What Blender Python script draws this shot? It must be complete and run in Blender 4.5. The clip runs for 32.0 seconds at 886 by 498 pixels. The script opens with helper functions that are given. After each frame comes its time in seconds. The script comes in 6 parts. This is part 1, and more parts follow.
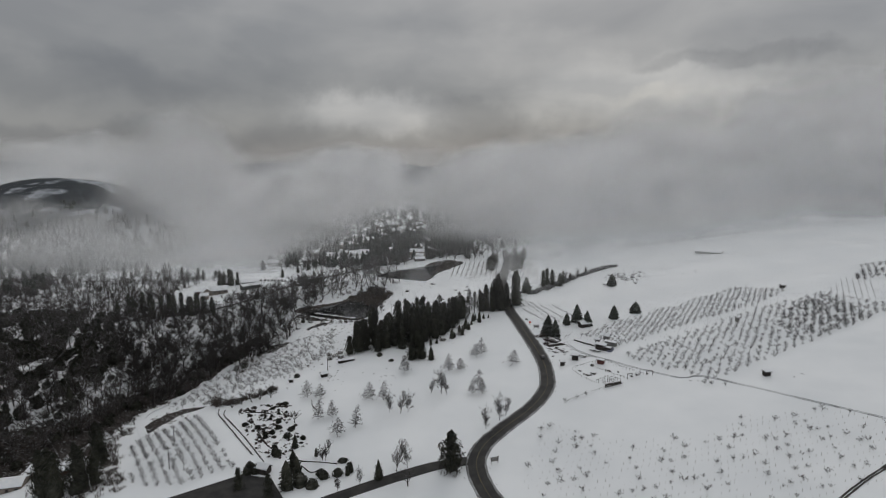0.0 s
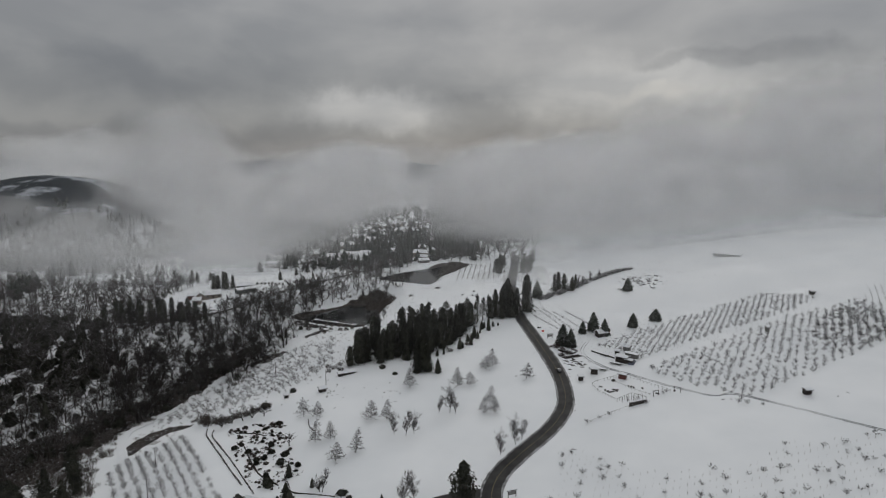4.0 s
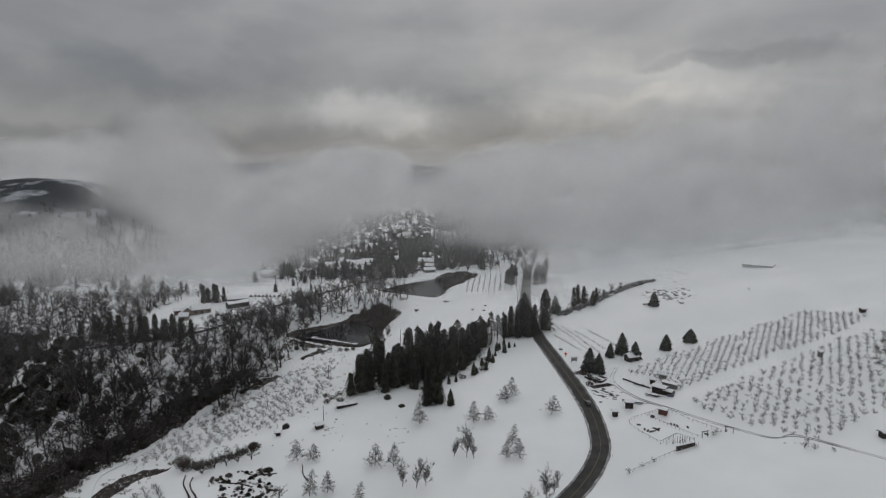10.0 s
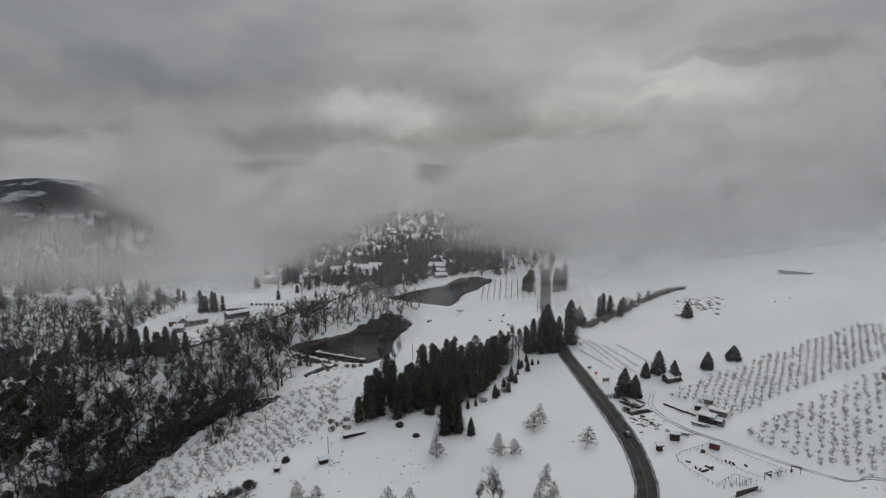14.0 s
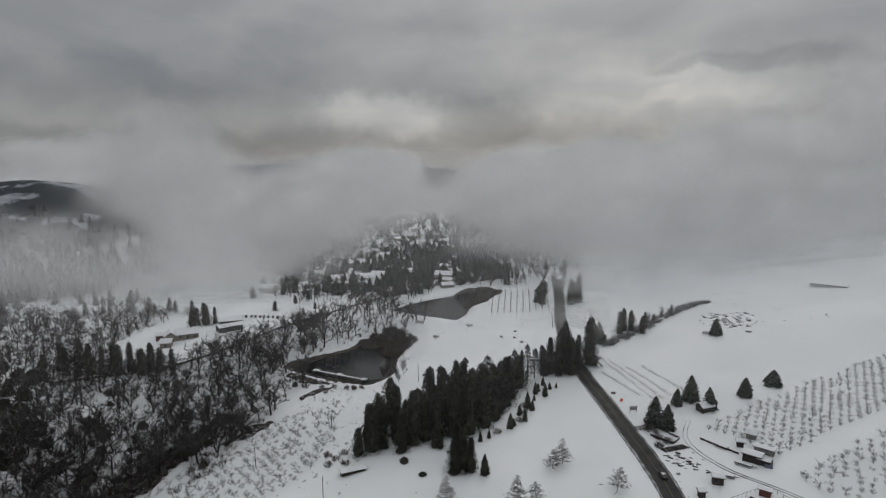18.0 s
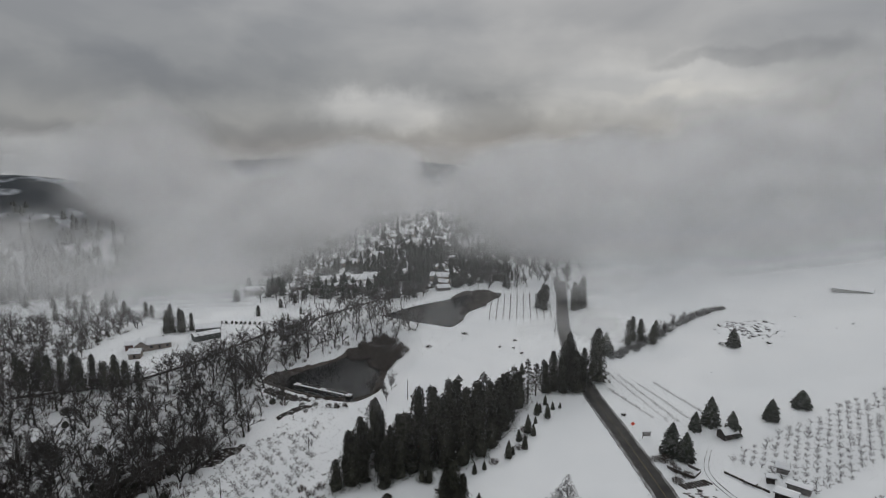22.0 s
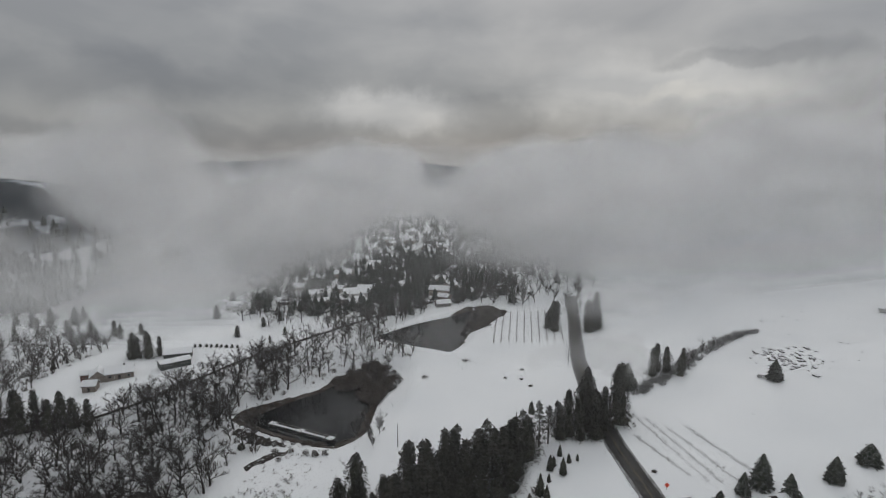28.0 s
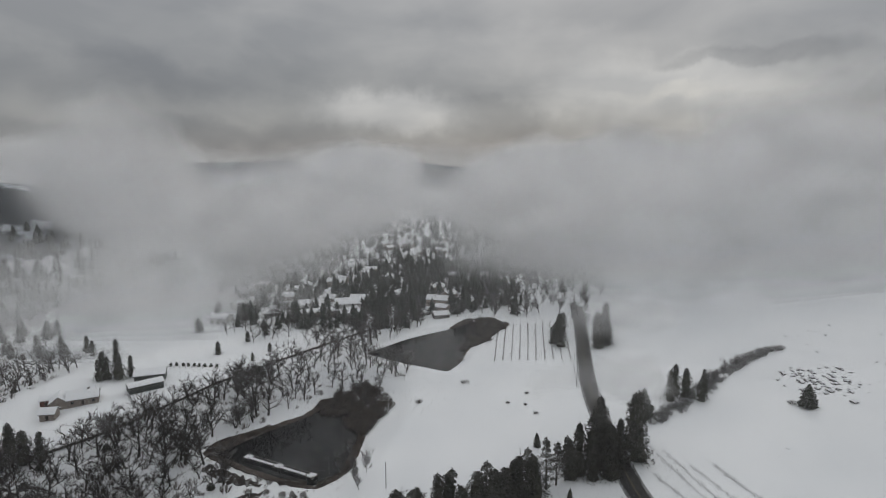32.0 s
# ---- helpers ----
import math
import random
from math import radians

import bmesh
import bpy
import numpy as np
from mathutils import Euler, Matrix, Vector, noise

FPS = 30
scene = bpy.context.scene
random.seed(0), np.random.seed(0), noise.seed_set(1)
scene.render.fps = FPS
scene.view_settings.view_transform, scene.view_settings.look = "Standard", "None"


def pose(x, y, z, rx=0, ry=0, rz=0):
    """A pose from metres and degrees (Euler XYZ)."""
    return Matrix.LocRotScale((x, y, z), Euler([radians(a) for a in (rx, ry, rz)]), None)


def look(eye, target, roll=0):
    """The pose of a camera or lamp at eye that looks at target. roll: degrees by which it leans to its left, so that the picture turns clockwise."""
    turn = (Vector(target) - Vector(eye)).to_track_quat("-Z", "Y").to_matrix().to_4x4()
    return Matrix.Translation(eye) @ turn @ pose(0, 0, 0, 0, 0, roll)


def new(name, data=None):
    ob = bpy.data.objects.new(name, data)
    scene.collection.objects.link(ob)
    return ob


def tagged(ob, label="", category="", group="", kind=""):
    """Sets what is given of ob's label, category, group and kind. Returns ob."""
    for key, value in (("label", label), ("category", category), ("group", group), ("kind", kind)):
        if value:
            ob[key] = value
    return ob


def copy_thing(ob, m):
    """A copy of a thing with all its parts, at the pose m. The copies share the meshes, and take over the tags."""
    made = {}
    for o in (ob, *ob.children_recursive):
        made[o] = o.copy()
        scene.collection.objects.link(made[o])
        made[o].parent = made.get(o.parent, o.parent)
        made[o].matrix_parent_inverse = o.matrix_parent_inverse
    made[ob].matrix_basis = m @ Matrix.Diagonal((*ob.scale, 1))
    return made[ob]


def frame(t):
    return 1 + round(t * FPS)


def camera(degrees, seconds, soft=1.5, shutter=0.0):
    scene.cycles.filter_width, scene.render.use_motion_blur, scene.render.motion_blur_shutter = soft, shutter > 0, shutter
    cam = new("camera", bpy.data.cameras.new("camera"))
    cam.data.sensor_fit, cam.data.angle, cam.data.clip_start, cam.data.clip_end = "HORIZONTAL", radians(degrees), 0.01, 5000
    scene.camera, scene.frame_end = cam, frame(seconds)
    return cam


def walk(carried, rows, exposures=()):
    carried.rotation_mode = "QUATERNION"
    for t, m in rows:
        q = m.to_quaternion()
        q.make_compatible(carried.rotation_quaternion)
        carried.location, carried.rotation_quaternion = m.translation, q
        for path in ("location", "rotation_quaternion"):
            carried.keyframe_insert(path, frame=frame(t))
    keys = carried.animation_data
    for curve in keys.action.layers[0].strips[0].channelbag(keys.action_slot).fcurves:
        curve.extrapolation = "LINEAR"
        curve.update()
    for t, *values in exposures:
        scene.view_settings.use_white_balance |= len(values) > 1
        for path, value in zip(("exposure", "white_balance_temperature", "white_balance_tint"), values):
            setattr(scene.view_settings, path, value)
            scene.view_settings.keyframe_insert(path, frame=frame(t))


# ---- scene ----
cam = camera(73.0, 32.0, 1.1)
PATH = [
    (0.0, pose(0.00, 0.00, 105.00, 81.577, 0.185, 0.224)),
    (1.0, pose(-0.30, 5.53, 105.02, 81.541, 0.250, 0.250)),
    (2.0, pose(-1.31, 10.95, 104.64, 81.578, 0.160, 0.217)),
    (3.0, pose(-2.18, 17.47, 104.54, 81.453, 0.174, 0.336)),
    (3.5, pose(-2.85, 20.85, 104.62, 81.367, 0.118, 0.336)),
    (5.5, pose(-4.89, 33.69, 104.48, 81.451, 0.120, 0.476)),
    (6.0, pose(-5.55, 36.75, 104.44, 81.493, 0.109, 0.517)),
    (7.0, pose(-6.16, 42.92, 104.75, 81.524, 0.139, 0.574)),
    (8.0, pose(-7.12, 48.83, 104.77, 81.567, 0.129, 0.526)),
    (9.0, pose(-8.17, 54.17, 104.68, 81.628, 0.110, 0.499)),
    (10.0, pose(-9.29, 59.57, 105.29, 81.553, 0.057, 0.419)),
    (11.0, pose(-10.60, 65.60, 105.53, 81.468, 0.135, 0.290)),
    (12.0, pose(-11.70, 72.74, 105.77, 81.434, 0.218, 0.543)),
    (13.0, pose(-13.23, 80.69, 105.88, 81.360, 0.142, 0.783)),
    (14.0, pose(-14.57, 89.01, 105.47, 81.422, 0.174, 1.012)),
    (15.0, pose(-16.16, 96.62, 105.45, 81.452, 0.088, 1.155)),
    (15.5, pose(-16.93, 100.31, 105.52, 81.486, 0.075, 1.152)),
    (17.5, pose(-18.09, 112.58, 105.46, 81.713, -0.044, 1.298)),
    (18.0, pose(-17.74, 115.46, 105.40, 81.756, -0.093, 1.383)),
    (19.0, pose(-16.67, 121.60, 105.23, 81.646, -0.169, 1.441)),
    (20.0, pose(-15.44, 128.91, 105.13, 81.501, -0.147, 1.519)),
    (21.0, pose(-14.79, 135.63, 105.64, 81.345, -0.139, 1.532)),
    (22.0, pose(-14.76, 142.84, 105.46, 81.288, -0.205, 1.456)),
    (23.0, pose(-14.43, 149.65, 105.82, 81.321, -0.241, 1.490)),
    (24.0, pose(-14.24, 155.86, 106.18, 81.438, -0.180, 1.488)),
    (25.0, pose(-14.06, 162.07, 106.61, 81.406, -0.208, 1.554)),
    (25.5, pose(-13.82, 165.29, 106.70, 81.414, -0.256, 1.604)),
    (27.5, pose(-13.23, 178.23, 107.02, 81.384, -0.255, 1.788)),
    (28.0, pose(-12.94, 181.65, 107.16, 81.384, -0.192, 1.848)),
    (29.0, pose(-12.61, 188.20, 107.68, 81.400, -0.093, 1.884)),
    (30.0, pose(-12.29, 194.90, 108.15, 81.346, -0.089, 1.907)),
    (31.0, pose(-11.74, 201.52, 108.08, 81.355, -0.051, 1.936)),
    (32.0, pose(-10.97, 208.00, 108.23, 81.382, 0.005, 2.024)),
]
EXPOSURES = [(0.0, -0.14), (9.0, -0.14), (15.0, -0.12), (19.0, -0.10), (25.0, 0.0), (32.0, 0.0)]
walk(cam, PATH, EXPOSURES)

# ---- sky and sun ----
world = bpy.data.worlds.new("overcast_sky")
scene.world = world
world.use_nodes = True
wn, wl = world.node_tree.nodes, world.node_tree.links
wn.clear()
w_out = wn.new("ShaderNodeOutputWorld")
w_bg = wn.new("ShaderNodeBackground")
w_sky = wn.new("ShaderNodeTexSky")
w_sky.sky_type = "NISHITA"
w_sky.sun_disc = False
w_sky.sun_elevation, w_sky.sun_rotation = radians(32), radians(15)
w_co = wn.new("ShaderNodeTexCoord")
w_sep = wn.new("ShaderNodeSeparateXYZ")
wl.new(w_co.outputs["Generated"], w_sep.inputs[0])
w_ramp = wn.new("ShaderNodeValToRGB")
w_ramp.color_ramp.elements[0].position, w_ramp.color_ramp.elements[0].color = 0.0, (0.345, 0.348, 0.355, 1)
w_ramp.color_ramp.elements[1].position, w_ramp.color_ramp.elements[1].color = 1.0, (0.88, 0.89, 0.90, 1)
e = w_ramp.color_ramp.elements.new(0.26)
e.color = (0.465, 0.47, 0.48, 1)
wl.new(w_sep.outputs["Z"], w_ramp.inputs[0])
# rolling cloud relief, flattened towards the horizon
w_map = wn.new("ShaderNodeMapping")
w_map.inputs["Scale"].default_value = (2.6, 2.6, 6.5)
wl.new(w_co.outputs["Generated"], w_map.inputs[0])
w_noise = wn.new("ShaderNodeTexNoise")
w_noise.inputs["Scale"].default_value, w_noise.inputs["Detail"].default_value = 2.0, 4.0
w_noise.inputs["Roughness"].default_value, w_noise.inputs["Distortion"].default_value = 0.45, 0.3
wl.new(w_map.outputs[0], w_noise.inputs[0])
w_cl = wn.new("ShaderNodeValToRGB")
w_cl.color_ramp.elements[0].position, w_cl.color_ramp.elements[0].color = 0.36, (0.86, 0.87, 0.885, 1)
w_cl.color_ramp.elements[1].position, w_cl.color_ramp.elements[1].color = 0.64, (1.12, 1.115, 1.10, 1)
wl.new(w_noise.outputs["Fac"], w_cl.inputs[0])
w_mul = wn.new("ShaderNodeMix")
w_mul.data_type, w_mul.blend_type = "RGBA", "MULTIPLY"
w_mul.inputs["Factor"].default_value = 1.0
wl.new(w_ramp.outputs[0], w_mul.inputs["A"])
wl.new(w_cl.outputs[0], w_mul.inputs["B"])
w_dir = wn.new("ShaderNodeMapRange")
w_dir.interpolation_type = "SMOOTHSTEP"
w_dir.inputs["From Min"].default_value, w_dir.inputs["From Max"].default_value = -0.75, 0.45
w_dir.inputs["To Min"].default_value, w_dir.inputs["To Max"].default_value = 0.90, 1.02
wl.new(w_sep.outputs["X"], w_dir.inputs["Value"])
w_mul2 = wn.new("ShaderNodeMix")
w_mul2.data_type, w_mul2.blend_type = "RGBA", "MULTIPLY"
w_mul2.inputs["Factor"].default_value = 1.0
wl.new(w_mul.outputs["Result"], w_mul2.inputs["A"])
wl.new(w_dir.outputs[0], w_mul2.inputs["B"])
# the piled clouds over the valley's end, their outlines torn by a finer noise
w_tear = wn.new("ShaderNodeTexNoise")
w_tear.inputs["Scale"].default_value, w_tear.inputs["Detail"].default_value, w_tear.inputs["Roughness"].default_value = 9.0, 6.0, 0.55
wl.new(w_co.outputs["Generated"], w_tear.inputs[0])
w_push = wn.new("ShaderNodeVectorMath")
w_push.operation = "MULTIPLY_ADD"
w_push.inputs[1].default_value, w_push.inputs[2].default_value = (0.16, 0.0, 0.11), (-0.08, 0.0, -0.055)
wl.new(w_tear.outputs["Color"], w_push.inputs[0])
w_torn = wn.new("ShaderNodeVectorMath")
wl.new(w_co.outputs["Generated"], w_torn.inputs[0])
wl.new(w_push.outputs[0], w_torn.inputs[1])
w_glow = w_mul2.outputs["Result"]
for at, wide, hard, tone in (((-0.50, 0.12), (0.50, 0.055), 0.85, (0.80, 0.81, 0.83)), ((-0.46, 0.035), (0.30, 0.030), 0.7, (0.82, 0.83, 0.85)), ((0.62, 0.20), (0.30, 0.09), 0.9, (0.93, 0.935, 0.95)),
                             ((-0.13, 0.075), (0.17, 0.050), 0.75, (1.62, 1.60, 1.57)), ((0.30, 0.105), (0.26, 0.075), 0.8, (1.54, 1.52, 1.48)), ((0.31, 0.095), (0.10, 0.020), 0.7, (1.18, 1.16, 1.12)),
                             ((0.035, 0.066), (0.105, 0.052), 0.5, (0.83, 0.836, 0.85)), ((0.12, 0.050), (0.10, 0.036), 0.6, (0.86, 0.865, 0.875)), ((0.10, 0.17), (0.30, 0.05), 0.8, (1.16, 1.15, 1.135)), ((0.42, 0.145), (0.18, 0.020), 0.6, (0.80, 0.805, 0.815))):
    w_at = wn.new("ShaderNodeVectorMath")
    w_at.operation = "MULTIPLY_ADD"
    w_at.inputs[1].default_value = (1 / wide[0], 0.0, 1 / wide[1])
    w_at.inputs[2].default_value = (-at[0] / wide[0], 0.0, -at[1] / wide[1])
    wl.new(w_torn.outputs[0], w_at.inputs[0])
    w_len = wn.new("ShaderNodeVectorMath")
    w_len.operation = "LENGTH"
    wl.new(w_at.outputs[0], w_len.inputs[0])
    w_r = wn.new("ShaderNodeMapRange")
    w_r.interpolation_type = "SMOOTHSTEP"
    w_r.inputs["From Min"].default_value, w_r.inputs["From Max"].default_value = 1.0, 1.0 - hard
    wl.new(w_len.outputs["Value"], w_r.inputs["Value"])
    w_x = wn.new("ShaderNodeMix")
    w_x.data_type, w_x.blend_type = "RGBA", "MULTIPLY"
    w_x.inputs["B"].default_value = (*tone, 1)
    wl.new(w_r.outputs[0], w_x.inputs["Factor"])
    wl.new(w_glow, w_x.inputs["A"])
    w_glow = w_x.outputs["Result"]
w_skys = wn.new("ShaderNodeMix")
w_skys.data_type, w_skys.blend_type = "RGBA", "MULTIPLY"
w_skys.inputs["Factor"].default_value = 1.0
w_skys.inputs["B"].default_value = (0.10, 0.10, 0.10, 1)
wl.new(w_sky.outputs[0], w_skys.inputs["A"])
w_mix = wn.new("ShaderNodeMix")
w_mix.data_type = "RGBA"
w_mix.inputs["Factor"].default_value = 0.95
wl.new(w_skys.outputs["Result"], w_mix.inputs["A"])
wl.new(w_glow, w_mix.inputs["B"])
wl.new(w_mix.outputs["Result"], w_bg.inputs["Color"])
w_bg.inputs["Strength"].default_value = 0.78
wl.new(w_bg.outputs[0], w_out.inputs["Surface"])

sun = new("sun", bpy.data.lights.new("sun", "SUN"))
sun.data.energy, sun.data.angle, sun.data.color = 0.5, radians(25), (1.0, 0.97, 0.93)
sun.matrix_world = look((0, 0, 400), (-60, -180, 280))
scene.cycles.transparent_max_bounces = 96


# ---- materials ----
def material(name, base, other=None, rough=0.85, scale=0.5, detail=5.0, lo=0.35, hi=0.65, bump=0.0, bump_scale=3.0,
             fine=None, snow=0.0, snow_lo=0.25, snow_hi=0.7, random_tint=0.0, metal=0.0, spec=0.3):
    """A surface of two tones at two scales; snow: how much lies on what faces upward."""
    m = bpy.data.materials.new(name)
    m.use_nodes = True
    n, l = m.node_tree.nodes, m.node_tree.links
    b = n["Principled BSDF"]
    b.inputs["Roughness"].default_value, b.inputs["Metallic"].default_value = rough, metal
    b.inputs["Specular IOR Level"].default_value = spec
    geo = n.new("ShaderNodeNewGeometry")
    tex = n.new("ShaderNodeTexNoise")
    tex.inputs["Scale"].default_value, tex.inputs["Detail"].default_value = scale, detail
    l.new(geo.outputs["Position"], tex.inputs["Vector"])
    ramp = n.new("ShaderNodeValToRGB")
    ramp.color_ramp.elements[0].position, ramp.color_ramp.elements[1].position = lo, hi
    ramp.color_ramp.elements[0].color = (*base, 1)
    ramp.color_ramp.elements[1].color = (*(other or [c * 1.25 for c in base]), 1)
    l.new(tex.outputs["Fac"], ramp.inputs[0])
    out = ramp.outputs[0]
    if fine:
        t2 = n.new("ShaderNodeTexNoise")
        t2.inputs["Scale"].default_value, t2.inputs["Detail"].default_value = fine, 3.0
        l.new(geo.outputs["Position"], t2.inputs["Vector"])
        mr = n.new("ShaderNodeMapRange")
        mr.inputs["To Min"].default_value, mr.inputs["To Max"].default_value = 0.8, 1.2
        l.new(t2.outputs["Fac"], mr.inputs["Value"])
        mul = n.new("ShaderNodeMix")
        mul.data_type, mul.blend_type = "RGBA", "MULTIPLY"
        mul.inputs["Factor"].default_value = 1.0
        l.new(out, mul.inputs["A"])
        l.new(mr.outputs[0], mul.inputs["B"])
        out = mul.outputs["Result"]
    if random_tint:
        info = n.new("ShaderNodeObjectInfo")
        mr = n.new("ShaderNodeMapRange")
        mr.inputs["To Min"].default_value, mr.inputs["To Max"].default_value = 1 - random_tint, 1 + random_tint
        l.new(info.outputs["Random"], mr.inputs["Value"])
        mul = n.new("ShaderNodeMix")
        mul.data_type, mul.blend_type = "RGBA", "MULTIPLY"
        mul.inputs["Factor"].default_value = 1.0
        l.new(out, mul.inputs["A"])
        l.new(mr.outputs[0], mul.inputs["B"])
        out = mul.outputs["Result"]
    if snow:
        sep = n.new("ShaderNodeSeparateXYZ")
        l.new(geo.outputs["Normal"], sep.inputs[0])
        t3 = n.new("ShaderNodeTexNoise")
        t3.inputs["Scale"].default_value, t3.inputs["Detail"].default_value = 0.9, 4.0
        l.new(geo.outputs["Position"], t3.inputs["Vector"])
        add = n.new("ShaderNodeMath")
        add.operation = "MULTIPLY_ADD"
        add.inputs[1].default_value, add.inputs[2].default_value = 1.0, -0.5
        l.new(t3.outputs["Fac"], add.inputs[0])
        tot = n.new("ShaderNodeMath")
        l.new(sep.outputs["Z"], tot.inputs[0])
        l.new(add.outputs[0], tot.inputs[1])
        mr = n.new("ShaderNodeMapRange")
        mr.inputs["From Min"].default_value, mr.inputs["From Max"].default_value = snow_lo, snow_hi
        mr.inputs["To Max"].default_value = snow
        l.new(tot.outputs[0], mr.inputs["Value"])
        mix = n.new("ShaderNodeMix")
        mix.data_type = "RGBA"
        mix.inputs["B"].default_value = (0.80, 0.82, 0.85, 1)
        l.new(mr.outputs[0], mix.inputs["Factor"])
        l.new(out, mix.inputs["A"])
        out = mix.outputs["Result"]
    l.new(out, b.inputs["Base Color"])
    if bump:
        t4 = n.new("ShaderNodeTexNoise")
        t4.inputs["Scale"].default_value, t4.inputs["Detail"].default_value = bump_scale, 6.0
        l.new(geo.outputs["Position"], t4.inputs["Vector"])
        bp = n.new("ShaderNodeBump")
        bp.inputs["Strength"].default_value, bp.inputs["Distance"].default_value = bump, 0.3
        l.new(t4.outputs["Fac"], bp.inputs["Height"])
        l.new(bp.outputs[0], b.inputs["Normal"])
    return m


SNOW = material("snow", (0.79, 0.815, 0.84), (0.86, 0.88, 0.90), 0.7, 0.03, 8.0, 0.35, 0.65, 0.10, 0.12)
ROOF_SNOW = material("roof_snow", (0.76, 0.79, 0.82), (0.85, 0.86, 0.88), 0.7, 0.5, 5.0)
ASPHALT = material("wet_asphalt", (0.028, 0.028, 0.029), (0.052, 0.050, 0.048), 0.75, 0.25, 6.0, spec=0.2, fine=2.5, bump=0.1, bump_scale=6)
SLUSH = material("road_slush", (0.10, 0.10, 0.10), (0.34, 0.35, 0.36), 0.6, 0.35, 8.0, 0.4, 0.62, fine=2.0)
RUT = material("packed_rut", (0.16, 0.16, 0.165), (0.42, 0.43, 0.44), 0.8, 0.3, 6.0, fine=2.0)
GRAVEL = material("cleared_gravel", (0.035, 0.033, 0.031), (0.07, 0.065, 0.06), 0.8, 0.4, 6.0, fine=2.0)
NEEDLE = material("conifer_needles", (0.026, 0.028, 0.021), (0.060, 0.060, 0.046), 0.9, 0.5, 4.0, random_tint=0.3, snow=0.06, snow_lo=0.6, snow_hi=1.0)
NEEDLE_FROST = material("far_conifer_needles", (0.020, 0.026, 0.022), (0.045, 0.050, 0.042), 0.9, 0.4, 4.0, random_tint=0.3, snow=0.3, snow_lo=0.5, snow_hi=0.95)
JUNIPER = material("juniper_foliage", (0.028, 0.036, 0.028), (0.055, 0.060, 0.046), 0.9, 0.8, 4.0, random_tint=0.25, snow=0.15, snow_lo=0.5, snow_hi=0.95)
BARK = material("dark_bark", (0.022, 0.019, 0.018), (0.052, 0.045, 0.041), 0.9, 1.2, 4.0, random_tint=0.3, snow=0.25, snow_lo=0.55, snow_hi=1.0)
# paler than BARK: the thin mist before the trees is mixed into the colour
BARK_MISTED = material("misted_park_bark", (0.045, 0.041, 0.040), (0.10, 0.094, 0.092), 0.9, 1.0, 4.0, random_tint=0.35, snow=0.3, snow_lo=0.5, snow_hi=0.95)
BARK_PALE = material("orchard_bark", (0.075, 0.072, 0.072), (0.16, 0.155, 0.155), 0.9, 1.0, 4.0, random_tint=0.3, snow=0.5, snow_lo=0.3, snow_hi=0.9)
TWIG = material("brown_twigs", (0.040, 0.031, 0.026), (0.085, 0.068, 0.058), 0.9, 0.8, 4.0, random_tint=0.25, snow=0.12, snow_lo=0.6, snow_hi=1.0)
REED = material("brown_reeds", (0.030, 0.024, 0.020), (0.080, 0.063, 0.053), 0.9, 0.5, 4.0)
SOIL = material("creek_soil", (0.014, 0.011, 0.010), (0.048, 0.038, 0.033), 0.9, 0.25, 8.0, 0.35, 0.7, fine=1.5, bump=0.3, bump_scale=1.2, snow=0.8, snow_lo=1.06, snow_hi=1.16)
BANK = material("pond_bank", (0.022, 0.016, 0.013), (0.062, 0.046, 0.037), 0.9, 0.3, 8.0, fine=2.0, bump=0.4, bump_scale=1.0, snow=0.35, snow_lo=1.02, snow_hi=1.2)
ROCK = material("rock", (0.05, 0.045, 0.043), (0.13, 0.12, 0.115), 0.9, 0.6, 6.0, snow=0.9, snow_lo=0.65, snow_hi=0.85)
DARKWOOD = material("weathered_dark_wood", (0.030, 0.026, 0.024), (0.065, 0.055, 0.050), 0.85, 1.0, 5.0)
GREYWOOD = material("grey_weathered_wood", (0.16, 0.155, 0.15), (0.27, 0.26, 0.25), 0.85, 1.0, 5.0)
TANWALL = material("tan_siding", (0.21, 0.18, 0.155), (0.29, 0.25, 0.22), 0.8, 1.0, 5.0, random_tint=0.3)
REDWALL = material("dull_red_siding", (0.10, 0.045, 0.038), (0.16, 0.07, 0.06), 0.8, 1.0, 5.0)
WHITEWALL = material("white_siding", (0.55, 0.55, 0.54), (0.66, 0.66, 0.65), 0.7, 1.0, 5.0, random_tint=0.15)
GREENMETAL = material("green_shed_metal", (0.045, 0.055, 0.050), (0.08, 0.09, 0.085), 0.6, 0.8, 5.0)
TARP = material("blue_grey_tarp", (0.10, 0.11, 0.15), (0.16, 0.17, 0.22), 0.5, 1.0, 4.0)
PANE = material("window_glass", (0.02, 0.022, 0.025), (0.03, 0.032, 0.036), 0.12, 1.0, 2.0, spec=0.6)
ORANGE = material("red_orange_sign", (0.75, 0.09, 0.05), (0.8, 0.12, 0.06), 0.5)
STRAW = material("pale_stakes", (0.28, 0.26, 0.24), (0.42, 0.40, 0.38), 0.9, 1.0)
FOREST = material("far_forest_slope", (0.020, 0.027, 0.034), (0.32, 0.34, 0.37), 0.9, 0.030, 12.0, 0.52, 0.62, fine=0.12)
CAR = material("parked_car_paint", (0.05, 0.05, 0.055), (0.07, 0.07, 0.075), 0.3, 1.0, spec=0.5)

